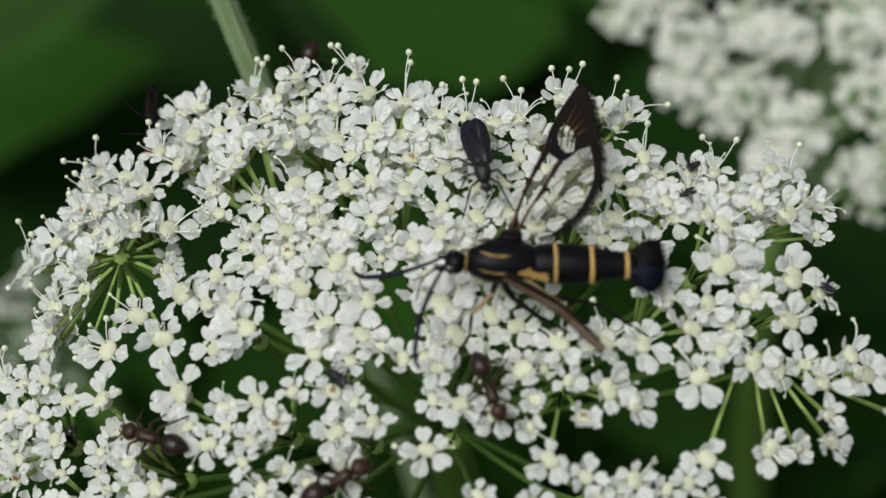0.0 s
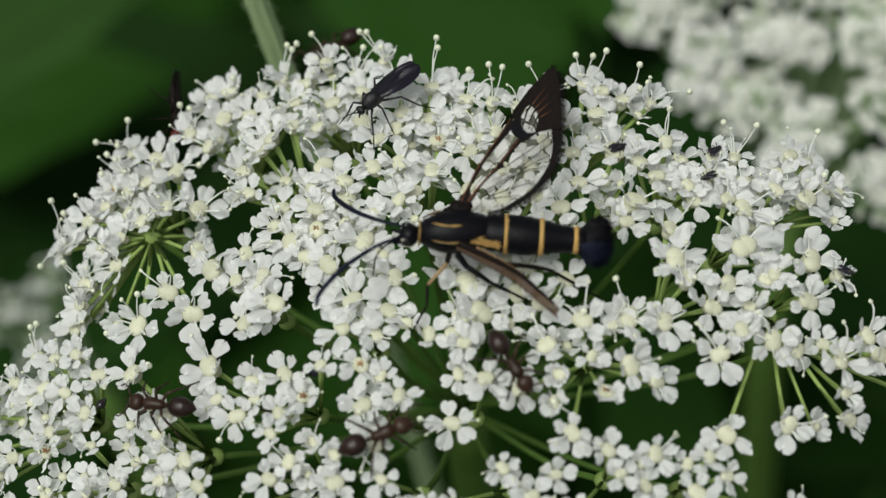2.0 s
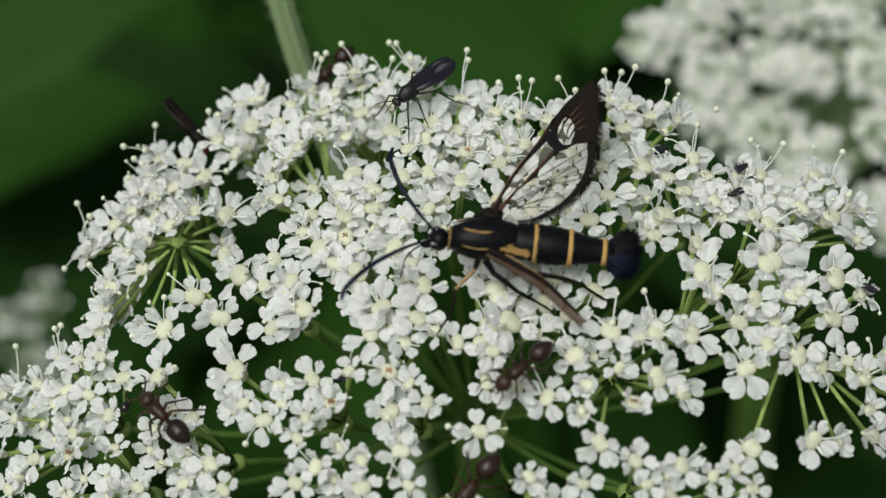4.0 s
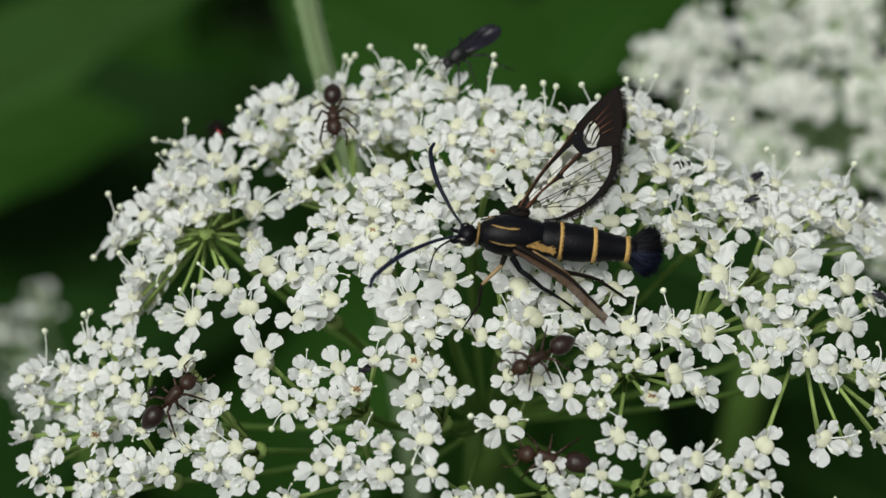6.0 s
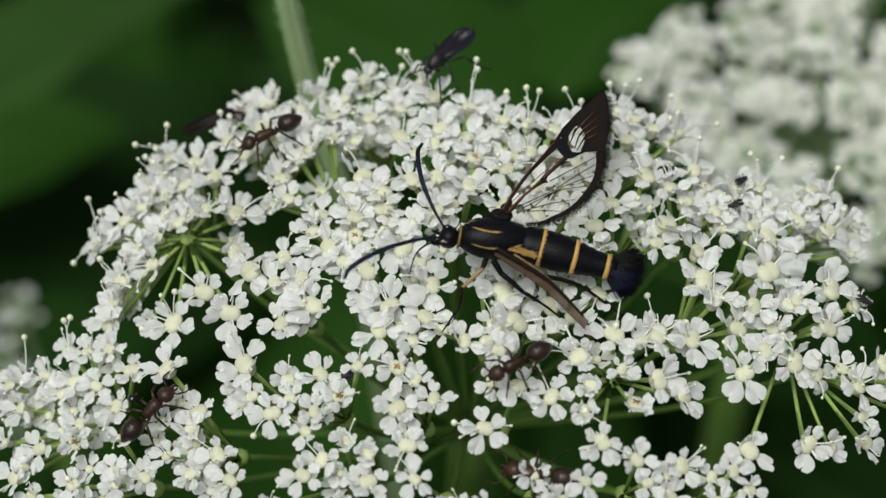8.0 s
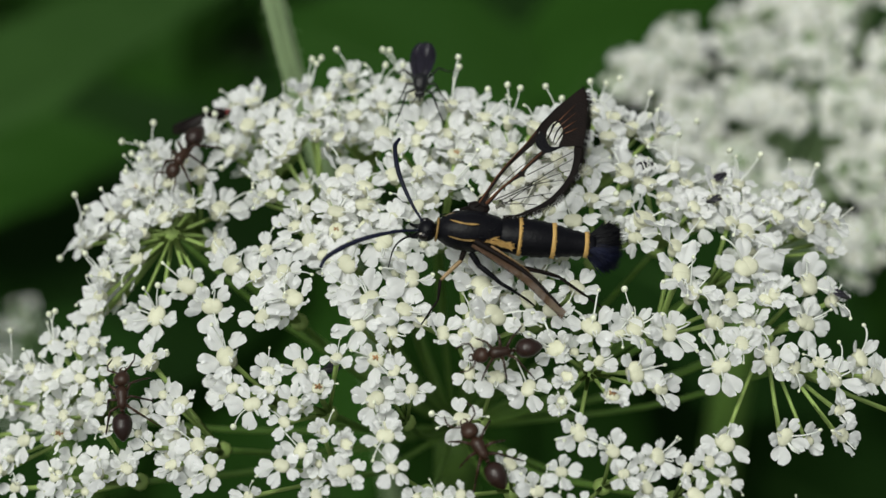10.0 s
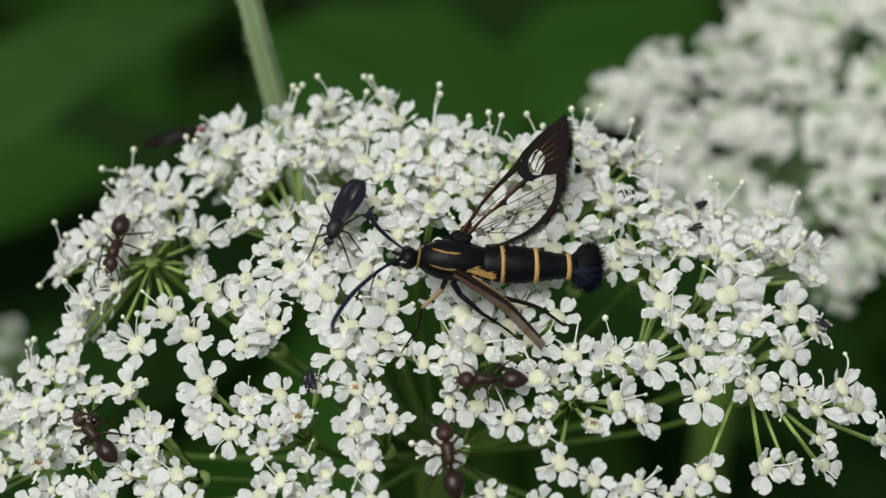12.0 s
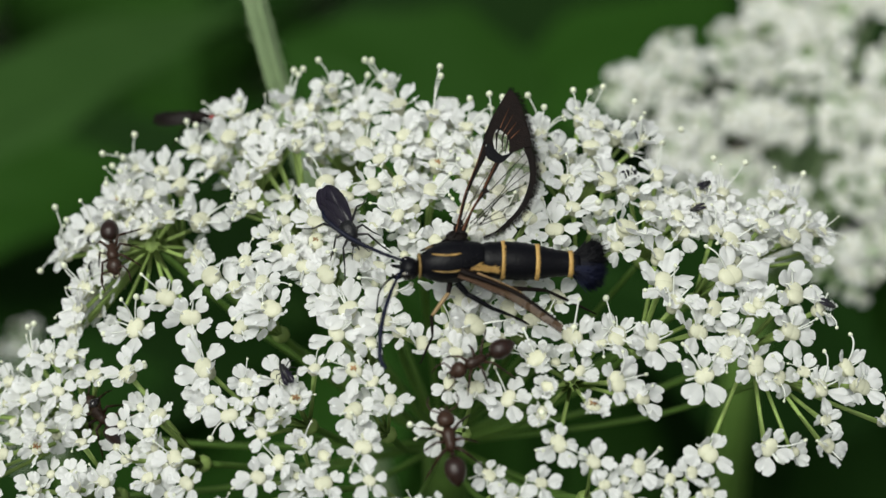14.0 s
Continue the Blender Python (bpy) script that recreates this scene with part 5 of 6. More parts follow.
# ---- gnats and flies ----
def build_gnat(name, label, body, wing_mat, head_mat, leg_len=1.0):
    g = new(name)
    tagged(g, label, "fly")
    bm = bmesh.new()
    egg(bm, (2.75, 0, 0.35), (0.34, 0.40, 0.38), 12, 8)
    tube(bm, [(2.95, 0, 0.1), (3.1, 0, -0.25)], (0.09, 0.06), 6)
    head = part("head", bm, head_mat, g)
    for s in (1, -1):
        bm = bmesh.new()
        egg(bm, (2.80, 0.26 * s, 0.42), (0.22, 0.18, 0.24), 10, 7)
        part("eye", bm, EYE_GLOSS, head)
        bm = bmesh.new()
        limb(bm, [(3.0, 0.12 * s, 0.5), (3.6, 0.42 * s, 0.75), (4.3, 0.75 * s, 0.7)], 0.05, 0.03, seg=5)
        part("antenna", bm, body, g)
    bm = bmesh.new()
    lathe(bm, [(2.5, 0.15, 0.15, 0, 0.4), (2.3, 0.42, 0.45, 0, 0.45), (1.7, 0.66, 0.72, 0, 0.55), (1.0, 0.62, 0.62, 0, 0.45), (0.55, 0.32, 0.35, 0, 0.3)], 14)
    part("thorax", bm, body, g)
    bm = bmesh.new()
    lathe(bm, [(0.7, 0.25, 0.28, 0, 0.25), (0.2, 0.42, 0.42, 0, 0.15), (-0.8, 0.50, 0.46, 0, 0.05), (-1.8, 0.40, 0.38, 0, 0.0), (-2.5, 0.16, 0.16, 0, 0.0)], 14)
    part("abdomen", bm, body, g)
    for s in (1, -1):
        bm = bmesh.new()
        out = []
        for k in range(17):
            a = k / 16 * 2 * math.pi
            x = 1.3 - 2.25 + 2.4 * math.cos(a)
            y = 0.30 * s + 0.78 * math.sin(a) * (1 - 0.35 * math.cos(a))
            out.append((x, y))
        plate(bm, out[:-1], 0.88 if s > 0 else 0.82, 0.03, lift=lambda x, y: -0.16 * (1.3 - x) * 0.5 - 0.25 * abs(y) ** 2)
        w = part("wing", bm, wing_mat, g)
        for yy in (0.15, 0.4, 0.65):
            bm = bmesh.new()
            tube(bm, [(x, yy * s * (0.6 + 0.15 * (1.3 - x)), (0.93 if s > 0 else 0.87) - 0.08 * (1.3 - x) - 0.25 * (yy * (0.6 + 0.15 * (1.3 - x))) ** 2) for x in (1.1, 0.2, -0.9, -2.2)], (0.03, 0.015), 5)
            part("vein", bm, body, w)
    for s in (1, -1):
        for x, fore, reach in ((1.9, 0.8, 2.6), (1.4, 0.1, 2.8), (0.9, -0.9, 3.6)):
            bm = bmesh.new()
            r = reach * leg_len
            hip = Vector((x, 0.35 * s, 0.1))
            limb(bm, [Vector(p) - hip for p in (hip, (x + fore * 0.35 * r, s * 0.42 * r, 0.35), (x + fore * 0.65 * r, s * 0.62 * r, -1.1), (x + fore * 0.95 * r, s * 0.80 * r, -1.95))], 0.10, 0.035, seg=5)
            part("leg", bm, body, g, at=hip)
    return g


gnat = build_gnat("gnat", "slender black gnat with smoky folded wings walking on florets", GNAT_BLACK, GNAT_WING, GNAT_BLACK)
red_fly = build_gnat("red_fly", "dark fly with a red head at the flower rim", MOTH_BROWN, FLY_WING, FLY_RED, 0.8)
red_fly.scale = (0.9, 0.8, 0.8)


def build_midge(m, label):
    g = new("midge")
    tagged(g, label, "fly", "tiny flies on the flower head")
    bm = bmesh.new()
    lathe(bm, [(0.75, 0.10, 0.1, 0, 0.1), (0.6, 0.26, 0.24, 0, 0.1), (0.42, 0.22, 0.2, 0, 0.1), (0.2, 0.34, 0.36, 0, 0.16), (-0.2, 0.32, 0.30, 0, 0.1), (-0.8, 0.22, 0.2, 0, 0.02), (-1.0, 0.06, 0.06, 0, 0)], 10)
    part("body", bm, GNAT_BLACK, g)
    for s in (1, -1):
        bm = bmesh.new()
        plate(bm, [(0.25, 0.12 * s), (-0.3, 0.42 * s), (-0.95, 0.48 * s), (-1.3, 0.25 * s), (-1.0, 0.05 * s)], 0.40 + 0.01 * s, 0.02)
        part("wing", bm, GNAT_WING, g)
        for x, f in ((0.35, 0.5), (0.1, 0.0), (-0.1, -0.5)):
            bm = bmesh.new()
            limb(bm, [(x, 0.15 * s, 0), (x + f * 0.5, 0.65 * s, 0.2), (x + f, 0.95 * s, -0.6)], 0.05, 0.025, seg=5)
            part("leg", bm, GNAT_BLACK, g)
    g.matrix_basis = m
    return g


def on_head(x, y, z, turn=0.0):
    """A pose on the flower head, in its own millimetres."""
    return HEAD_POSE @ pose(x * MM, y * MM, z * MM, 0, 0, turn)


midge = build_midge(on_head(-8, 4, 9), "tiny grey-black fly on a floret")
midge_walking = copy_thing(midge, on_head(15.1, 18.3, 13.2, 130))
midge_walking.scale = (0.8, 0.8, 0.8)
for x, y, z, a in ((21.6, 18.1, 12.7, 40), (20.6, 15.5, 12.8, 200), (31.3, 8.2, 10.6, -20)):
    copy_thing(midge, on_head(x, y, z, a)).scale = (0.68, 0.68, 0.68)
bm = bmesh.new()
egg(bm, (0, 0, 0.3), (0.75, 0.62, 0.5), 14, 10)
egg(bm, (0.75, 0, 0.25), (0.25, 0.34, 0.28), 10, 7)
limb(bm, [(0.3, 0.4, 0.1), (0.5, 0.9, 0.1), (0.6, 1.1, -0.4)], 0.06, 0.03)
limb(bm, [(-0.2, -0.4, 0.1), (-0.3, -0.9, 0.1), (-0.4, -1.1, -0.4)], 0.06, 0.03)
beetle = new("beetle")
tagged(beetle, "tiny round black beetle between florets", "beetle")
beetle.matrix_basis = on_head(-27.3, 0.9, 2.8, 60) @ Matrix.Scale(0.6, 4)
part("shell", bm, EYE_GLOSS, beetle)


# ---- background ----
bm = bmesh.new()
bmesh.ops.create_grid(bm, x_segments=40, y_segments=40, size=400000)
ground = new("ground", mesh_of("ground", bm, SOIL))
tagged(ground, "dark shaded ground under the meadow plants", "ground", kind="structure")


def soft_florets(bm, hub, flowers, r):
    """Florets joined into one head, for heads out of focus."""
    for p, size in flowers:
        up = ((p - hub).normalized() + Vector((r.gauss(0, 0.35), r.gauss(0, 0.35) - 0.2, 0.2))).normalized()
        m = Matrix.Translation(p) @ aim(up, Vector((r.uniform(-1, 1), r.uniform(-1, 1), 0.1))).to_4x4() @ Matrix.Scale(size, 4)
        for k in range(5):
            a = Matrix.Rotation(radians(72 * k + r.uniform(-8, 8)), 4, "Z") @ pose(0, 0, 0, r.uniform(-10, 10), -r.uniform(-5, 25), 0)
            pts = [m @ a @ Vector(q) for q in ((0.15, -0.08, 0), (0.55, -0.40, 0.05), (0.95, -0.38, 0.10), (0.80, 0, 0.0), (0.95, 0.38, 0.10), (0.55, 0.40, 0.05), (0.15, 0.08, 0))]
            v = [bm.verts.new(q) for q in pts]
            bm.faces.new((v[0], v[1], v[2], v[3])).material_index = 0
            bm.faces.new((v[3], v[4], v[5], v[6])).material_index = 0
            bm.faces.new((v[0], v[3], v[6])).material_index = 0
        egg(bm, m @ Vector((0, 0, 0.05)), (0.42 * size,) * 3, 6, 4, mat=1)
        tube(bm, [hub, hub.lerp(p, 0.5) + Vector((0, 0, -0.3)), m @ Vector((0, 0, -0.1))], (0.3, 0.3), 4, mat=2)


def soft_umbel(centre, lean, spots, seed, label, size=1.12, foot=None, count=32):
    u = new("flower_umbel")
    tagged(u, label, "flower")
    u.matrix_basis = Matrix.Translation(centre) @ pose(0, 0, 0, *lean)
    r = random.Random(seed)
    for x, y, z, wide in spots:
        c = Vector((x, y, z))
        hub = c * 0.92 + Vector((0, 0, -6.0))
        flowers = []
        for k in range(count):
            q = math.sqrt((k + 0.5) / count) * wide * 1.12
            a = k * 2.39996 + seed
            q *= r.uniform(0.8, 1.25)
            flowers.append((c + Vector((q * math.cos(a), q * math.sin(a), -0.07 * q * q + r.uniform(-2.4, 1.2))), size * r.uniform(0.5, 1.1)))
        bm = bmesh.new()
        soft_florets(bm, hub, flowers, r)
        tube(bm, smooth_line([(0, 0, -36), Vector((0, 0, -36)).lerp(hub, 0.55) + Vector((x, y, 0)) * 0.1, hub], 4), (0.8, 0.5), 6, mat=2)
        part("umbellet", bm, (PETAL, CUSHION, PALE_STALK), u)
    bm = bmesh.new()
    inv = u.matrix_basis.inverted()
    top = u.matrix_basis @ Vector((0, 0, -0.036))
    tube(bm, [(inv @ p) / MM for p in smooth_line([top, top + Vector((0.002, 0.01, -0.1)), Vector(foot)], 5)], (2.0, 4.0), 8)
    part("stem", bm, STALK, u)
    return u


soft_umbel((0.0439, 0.0664, 0.8794), (20, 0, 0), [(-12.4, -1.7, -6.7, 3.0), (-7.4, -2.7, -6.9, 3.0), (-21.6, 5.8, -0.6, 3.2), (-16.4, 9.1, -0.3, 3.4), (-14.8, 1.0, -1.1, 3.6), (-8.1, 11.0, -0.1, 3.8), (-8.3, 3.2, -0.9, 3.8), (-10.8, -5.2, -1.6, 3.6), (-16.6, -3.4, -1.4, 2.8), (-4.4, -9.4, -1.9, 3.6), (4.1, 2.8, -0.9, 4.0), (-0.1, 9.8, -0.2, 3.8), (4.7, -6.6, -1.7, 3.8), (3.2, -15.8, -2.4, 3.4), (-4.7, 1.3, -1.0, 2.8), (-3.4, 16.2, 0.4, 3.6), (3.6, 17.8, 0.6, 3.6), (10.4, 8.7, -0.3, 4.0), (10.4, -2.3, -1.3, 4.0), (9.8, -12.3, -2.1, 4.0), (6.9, 24.7, 1.3, 4.0), (13.8, 17.0, 0.5, 4.0), (-7.3, -13.7, -2.2, 2.6), (17.4, 4.3, -0.8, 4.0), (16.0, -8.7, -1.9, 4.0), (1.3, 14.0, 0.2, 4.0), (10.0, 20.1, 0.8, 4.0), (-1.0, 20.8, 0.9, 3.6), (7.8, 2.1, -1.0, 3.6)], 3,
           "out-of-focus white umbel on its own stem behind", foot=(0.11, 0.27, 0.0))
soft_umbel((-0.0656, 0.0873, 0.8141), (20, 0, 0), [(0.9, 4.7, 2.2, 4.0), (-1.7, -2.3, -1.1, 4.0), (-6.0, 1.6, 0.7, 4.0), (1.7, -7.8, -3.6, 4.0)], 5,
           "distant blurred white umbel low among dark leaves", foot=(-0.07, 0.18, 0.0), size=1.2, count=6)
sa, sb, sc = Vector((-0.0163, 0.0379, 0.9174)), Vector((-0.0146, 0.0378, 0.9060)), Vector((-0.0102, 0.0372, 0.8827))
stem("flower_stalk", [sc + (sc - sb) * k * 0.6 + Vector((0, 0.004 * k, -0.02 * k)) for k in range(22, -1, -1)] + [sb, sa, sa + (sa - sb), sa + (sa - sb) * 3],
     (2.3, 0.82), PALE_STALK, "pale green upright flower stalk behind the umbel", "stalk")


def leaf(base, tip, width, bend, mat, label, seed=0, roll=0.0):
    """A broad leaf with a midrib, between two places in metres."""
    base, tip = Vector(base), Vector(tip)
    d = tip - base
    n = d.length
    x = d.normalized()
    up = Vector((0, 0, 1)) - x * x.z
    up = (Matrix.Rotation(radians(roll), 3, x) @ up.normalized())
    y = up.cross(x)
    bm = bmesh.new()
    r = random.Random(seed)
    rows = []
    for i in range(17):
        s = i / 16
        w = width * math.sin(math.pi * s ** 0.75) ** 0.9 + 0.0005
        c = base + d * s + up * bend * math.sin(math.pi * s) * n
        row = []
        for j in range(9):
            t = j / 4 - 1
            q = c + y * w * t * (1 + 0.06 * math.sin(19 * s + seed)) + up * (0.22 * w * abs(t) + 0.05 * w * math.sin(9 * s + 6 * t + seed))
            row.append(bm.verts.new(q / MM))
        rows.append(row)
    for a, b in zip(rows, rows[1:]):
        for k in range(8):
            bm.faces.new((a[k], b[k], b[k + 1], a[k + 1]))
    ob = new("leaf")
    tagged(ob, label, "leaf", "broad leaves behind the flower")
    part("blade", bm, mat, ob)
    bm = bmesh.new()
    tube(bm, [(base + d * s + up * (bend * math.sin(math.pi * s) * n - 0.0004)) / MM for s in [k / 10 for k in range(11)]], (width * 55, width * 12), 6)
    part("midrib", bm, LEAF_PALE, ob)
    bm = bmesh.new()
    foot = Vector((base.x, base.y + 0.03, 0))
    tube(bm, smooth_line([foot / MM, ((foot + base) / 2 + Vector((0, 0.015, 0))) / MM, base / MM], 5), (3.0, 1.6), 6)
    part("petiole", bm, LEAF_SHADED, ob)
    return ob


# the darker of these leaves carry the deep shade in their colour
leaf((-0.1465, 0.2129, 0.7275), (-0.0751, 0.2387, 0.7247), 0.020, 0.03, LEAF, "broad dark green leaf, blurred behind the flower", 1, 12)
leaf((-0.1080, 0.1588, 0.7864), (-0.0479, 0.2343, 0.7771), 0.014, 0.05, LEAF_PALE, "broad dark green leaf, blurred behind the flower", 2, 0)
leaf((-0.1464, 0.1987, 0.6851), (-0.0787, 0.2699, 0.6714), 0.034, 0.02, LEAF_SHADED, "broad dark green leaf, blurred behind the flower", 3, 15)
leaf((0.0943, 0.2268, 0.7556), (-0.0465, 0.2240, 0.7528), 0.060, 0.02, LEAF_SHADED, "broad dark green leaf, blurred behind the flower", 4, -40)
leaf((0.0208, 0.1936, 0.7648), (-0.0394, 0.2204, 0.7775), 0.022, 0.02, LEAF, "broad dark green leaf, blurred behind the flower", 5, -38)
leaf((-0.1029, 0.1247, 0.7242), (-0.0540, 0.1355, 0.7633), 0.030, 0.03, LEAF_SHADED, "broad dark green leaf, blurred behind the flower", 6, 0)
leaf((0.0217, 0.1493, 0.7771), (0.0917, 0.1449, 0.7444), 0.035, 0.02, LEAF_SHADED, "broad dark green leaf, blurred behind the flower", 7, 0)
leaf((0.0168, 0.3273, 0.7288), (0.1031, 0.2699, 0.7279), 0.060, 0.04, LEAF_SHADED, "broad dark green leaf, blurred behind the flower", 8, 0)
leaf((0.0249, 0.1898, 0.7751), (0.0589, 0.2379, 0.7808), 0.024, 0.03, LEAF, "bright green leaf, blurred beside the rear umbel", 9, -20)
r = random.Random(17)
for k in range(26):
    c = Vector((r.uniform(-0.24, 0.24), r.uniform(0.22, 0.46), r.uniform(0.50, 0.70)))
    a = r.uniform(0, 6.28)
    d = Vector((math.cos(a), math.sin(a), r.uniform(-0.4, 0.1))) * r.uniform(0.05, 0.09)
    leaf(c - d, c + d, r.uniform(0.025, 0.045), r.uniform(0.0, 0.08), r.choice((LEAF, LEAF_SHADED, LEAF_SHADED)), "broad dark green leaf in the blurred undergrowth", k, r.uniform(-25, 25))

# leaves added behind, their blades above the view, to shade the ground
r = random.Random(23)
for k in range(34):
    c = Vector((r.uniform(-0.55, 0.45), r.uniform(0.60, 1.15), r.uniform(0.68, 0.84)))
    a = r.uniform(0, 6.28)
    d = Vector((math.cos(a), math.sin(a), r.uniform(-0.3, 0.1))) * r.uniform(0.09, 0.15)
    leaf(c - d, c + d, r.uniform(0.05, 0.085), r.uniform(0.0, 0.08), r.choice((LEAF, LEAF, LEAF_PALE)), "broad green leaf added above the view to shade the undergrowth", k, r.uniform(-20, 20))

# low growth under everything
r = random.Random(21)
verts, faces = [], []
for k in range(14000):
    d = r.uniform(0.0, 1.0) ** 0.9 * 6.0
    a = r.uniform(0, 2 * math.pi)
    c = Vector((d * math.cos(a), 0.35 + d * math.sin(a), r.uniform(0.02, 0.42) * (1 - 0.2 * r.random())))
    n = r.uniform(0.03, 0.085)
    m = Matrix.Translation(c) @ Euler((r.gauss(0, 0.6), r.gauss(0, 0.6), r.uniform(0, 6.28))).to_matrix().to_4x4()
    i = len(verts)
    verts += [m @ Vector(p) for p in ((-n, 0, 0), (-n * 0.3, -n * 0.34, 0.1 * n), (n * 0.4, -n * 0.30, 0.1 * n), (n, 0, -0.15 * n), (n * 0.4, n * 0.30, 0.1 * n), (-n * 0.3, n * 0.34, 0.1 * n), (0, 0, 0))]
    faces += [(i, i + 1, i + 6), (i + 1, i + 2, i + 6), (i + 2, i + 3, i + 6), (i + 3, i + 4, i + 6), (i + 4, i + 5, i + 6), (i + 5, i, i + 6)]
me = bpy.data.meshes.new("undergrowth")
me.from_pydata(verts, [], faces)
me.materials.append(LEAF)
tagged(new("undergrowth", me), "dense dark green undergrowth of small leaves", "undergrowth", kind="stuff")


# ---- what moves ----
def turn(ob, rows, way=0.0):
    """Rows of (time, turn about z, tilt up along the way that the part points)."""
    pivot = Matrix.Translation(ob.location.copy())
    axis = Vector((math.sin(radians(way)), -math.cos(radians(way)), 0))
    walk(ob, [(t, pivot @ pose(0, 0, 0, 0, 0, a) @ Matrix.Rotation(radians(tilt[0] if tilt else 0), 4, axis)) for t, a, *tilt in rows])


def stride(ob, reach, pace):
    """Legs that step in turn, and antennae that feel about."""
    limbs = [c for c in ob.children if c.name.split(".")[0] in ("leg", "antenna")]
    for i, c in enumerate(limbs):
        big = reach * (1.3 if c.name.startswith("antenna") else 1.0)
        turn(c, [(k * 0.25, big * math.sin(k * 0.25 * pace * 2 * math.pi + i * 2.1) * (0.6 + 0.4 * math.sin(k * 0.9 + i))) for k in range(57)])


def motions():
    for ob, reach, pace in ((ant_mid, 5, 0.7), (ant_low, 7, 0.9), (ant_side, 5, 0.7), (ant_high, 9, 1.1), (gnat, 6, 0.9)):
        stride(ob, reach, pace)
    walk(gnat, [
        (0.00, pose(0.00592, 0.01354, 0.91870, 1.4, 11.5, -81.6)),
        (0.50, pose(0.00573, 0.01369, 0.91872, 1.0, 11.4, -84.2)),
        (1.00, pose(0.00470, 0.01506, 0.91903, -3.6, 9.8, -113.0)),
        (1.25, pose(0.00137, 0.01796, 0.91945, -5.9, 6.4, -150.0)),
        (1.50, pose(-0.00258, 0.02000, 0.91943, -8.4, 1.6, 155.3)),
        (2.00, pose(-0.00333, 0.01904, 0.91924, -2.1, 9.2, -138.1)),
        (2.50, pose(-0.00324, 0.01879, 0.91922, -3.0, 9.1, -142.8)),
        (3.00, pose(-0.00313, 0.01839, 0.91918, -3.2, 9.2, -142.7)),
        (5.50, pose(-0.00179, 0.02521, 0.91998, 1.2, 5.1, -130.5)),
        (6.00, pose(-0.00122, 0.02512, 0.92002, 0.7, 5.0, -133.6)),
        (6.50, pose(-0.00127, 0.02469, 0.91998, 0.6, 5.2, -133.0)),
        (7.00, pose(-0.00151, 0.02507, 0.91999, 1.1, 5.1, -129.7)),
        (7.50, pose(-0.00178, 0.02511, 0.91997, 1.8, 5.0, -124.0)),
        (8.00, pose(-0.00170, 0.02508, 0.91998, 1.5, 5.1, -126.5)),
        (8.50, pose(-0.00137, 0.02515, 0.92000, 1.6, 4.8, -123.3)),
        (10.80, pose(-0.00494, 0.01619, 0.91861, 7.5, 9.2, -84.1)),
        (11.00, pose(-0.00714, 0.01214, 0.91749, 3.1, 15.0, -109.8)),
        (11.50, pose(-0.00713, 0.01143, 0.91734, 0.1, 15.7, -120.2)),
        (12.00, pose(-0.00702, 0.01097, 0.91724, 2.1, 15.9, -112.2)),
        (12.50, pose(-0.00717, 0.01084, 0.91718, 0.9, 16.1, -116.8)),
        (13.00, pose(-0.00746, 0.01048, 0.91706, 0.2, 16.5, -119.2)),
        (13.20, pose(-0.00743, 0.01073, 0.91715, -2.4, 16.1, -128.9)),
        (13.50, pose(-0.00792, 0.00976, 0.91684, 5.0, 16.4, -102.8)),
        (13.80, pose(-0.00740, 0.00874, 0.91661, 10.5, 14.3, -81.1)),
        (14.00, pose(-0.00696, 0.00883, 0.91671, 14.3, 10.1, -61.9))])
    walk(ant_high, [
        (0.00, pose(-0.00915, 0.03130, 0.91266, 6.4, 6.1, -116.2)),
        (0.50, pose(-0.00947, 0.03114, 0.91261, 7.2, 5.6, -110.5)),
        (1.00, pose(-0.00863, 0.03157, 0.91281, 4.5, 7.2, -131.3)),
        (1.50, pose(-0.00909, 0.03095, 0.91322, 6.2, 6.4, -117.2)),
        (2.00, pose(-0.00868, 0.03165, 0.91333, 1.9, 8.3, -151.4)),
        (2.50, pose(-0.00927, 0.03064, 0.91320, -0.9, 9.1, -166.1)),
        (3.00, pose(-0.00956, 0.03100, 0.91318, 1.2, 9.2, -154.5)),
        (5.50, pose(-0.01289, 0.02204, 0.91771, 10.5, 6.9, -94.8)),
        (6.00, pose(-0.01275, 0.02031, 0.91754, 11.6, 6.5, -85.9)),
        (6.50, pose(-0.01457, 0.01863, 0.91693, 9.8, 11.3, -103.8)),
        (7.00, pose(-0.01518, 0.01849, 0.91679, -4.5, 14.6, -162.9)),
        (7.50, pose(-0.01611, 0.01821, 0.91652, -0.4, 15.9, -147.6)),
        (8.00, pose(-0.01647, 0.01907, 0.91657, -2.1, 15.5, -156.2)),
        (8.50, pose(-0.01784, 0.01917, 0.91625, -4.3, 15.8, -165.0)),
        (10.80, pose(-0.02326, 0.01769, 0.91446, 15.3, 12.7, -99.7)),
        (11.00, pose(-0.02297, 0.01785, 0.91457, 14.5, 13.3, -102.7)),
        (11.50, pose(-0.02421, 0.01504, 0.91361, 18.6, 10.7, -86.0)),
        (12.00, pose(-0.02607, 0.01271, 0.91248, 16.5, 16.6, -98.8)),
        (12.50, pose(-0.02590, 0.01207, 0.91236, 17.8, 15.6, -93.8)),
        (13.00, pose(-0.02626, 0.01170, 0.91214, 18.9, 14.8, -90.3)),
        (13.50, pose(-0.02627, 0.01117, 0.91199, 20.7, 12.4, -82.5)),
        (14.00, pose(-0.02619, 0.01088, 0.91193, 21.8, 10.6, -77.1))])
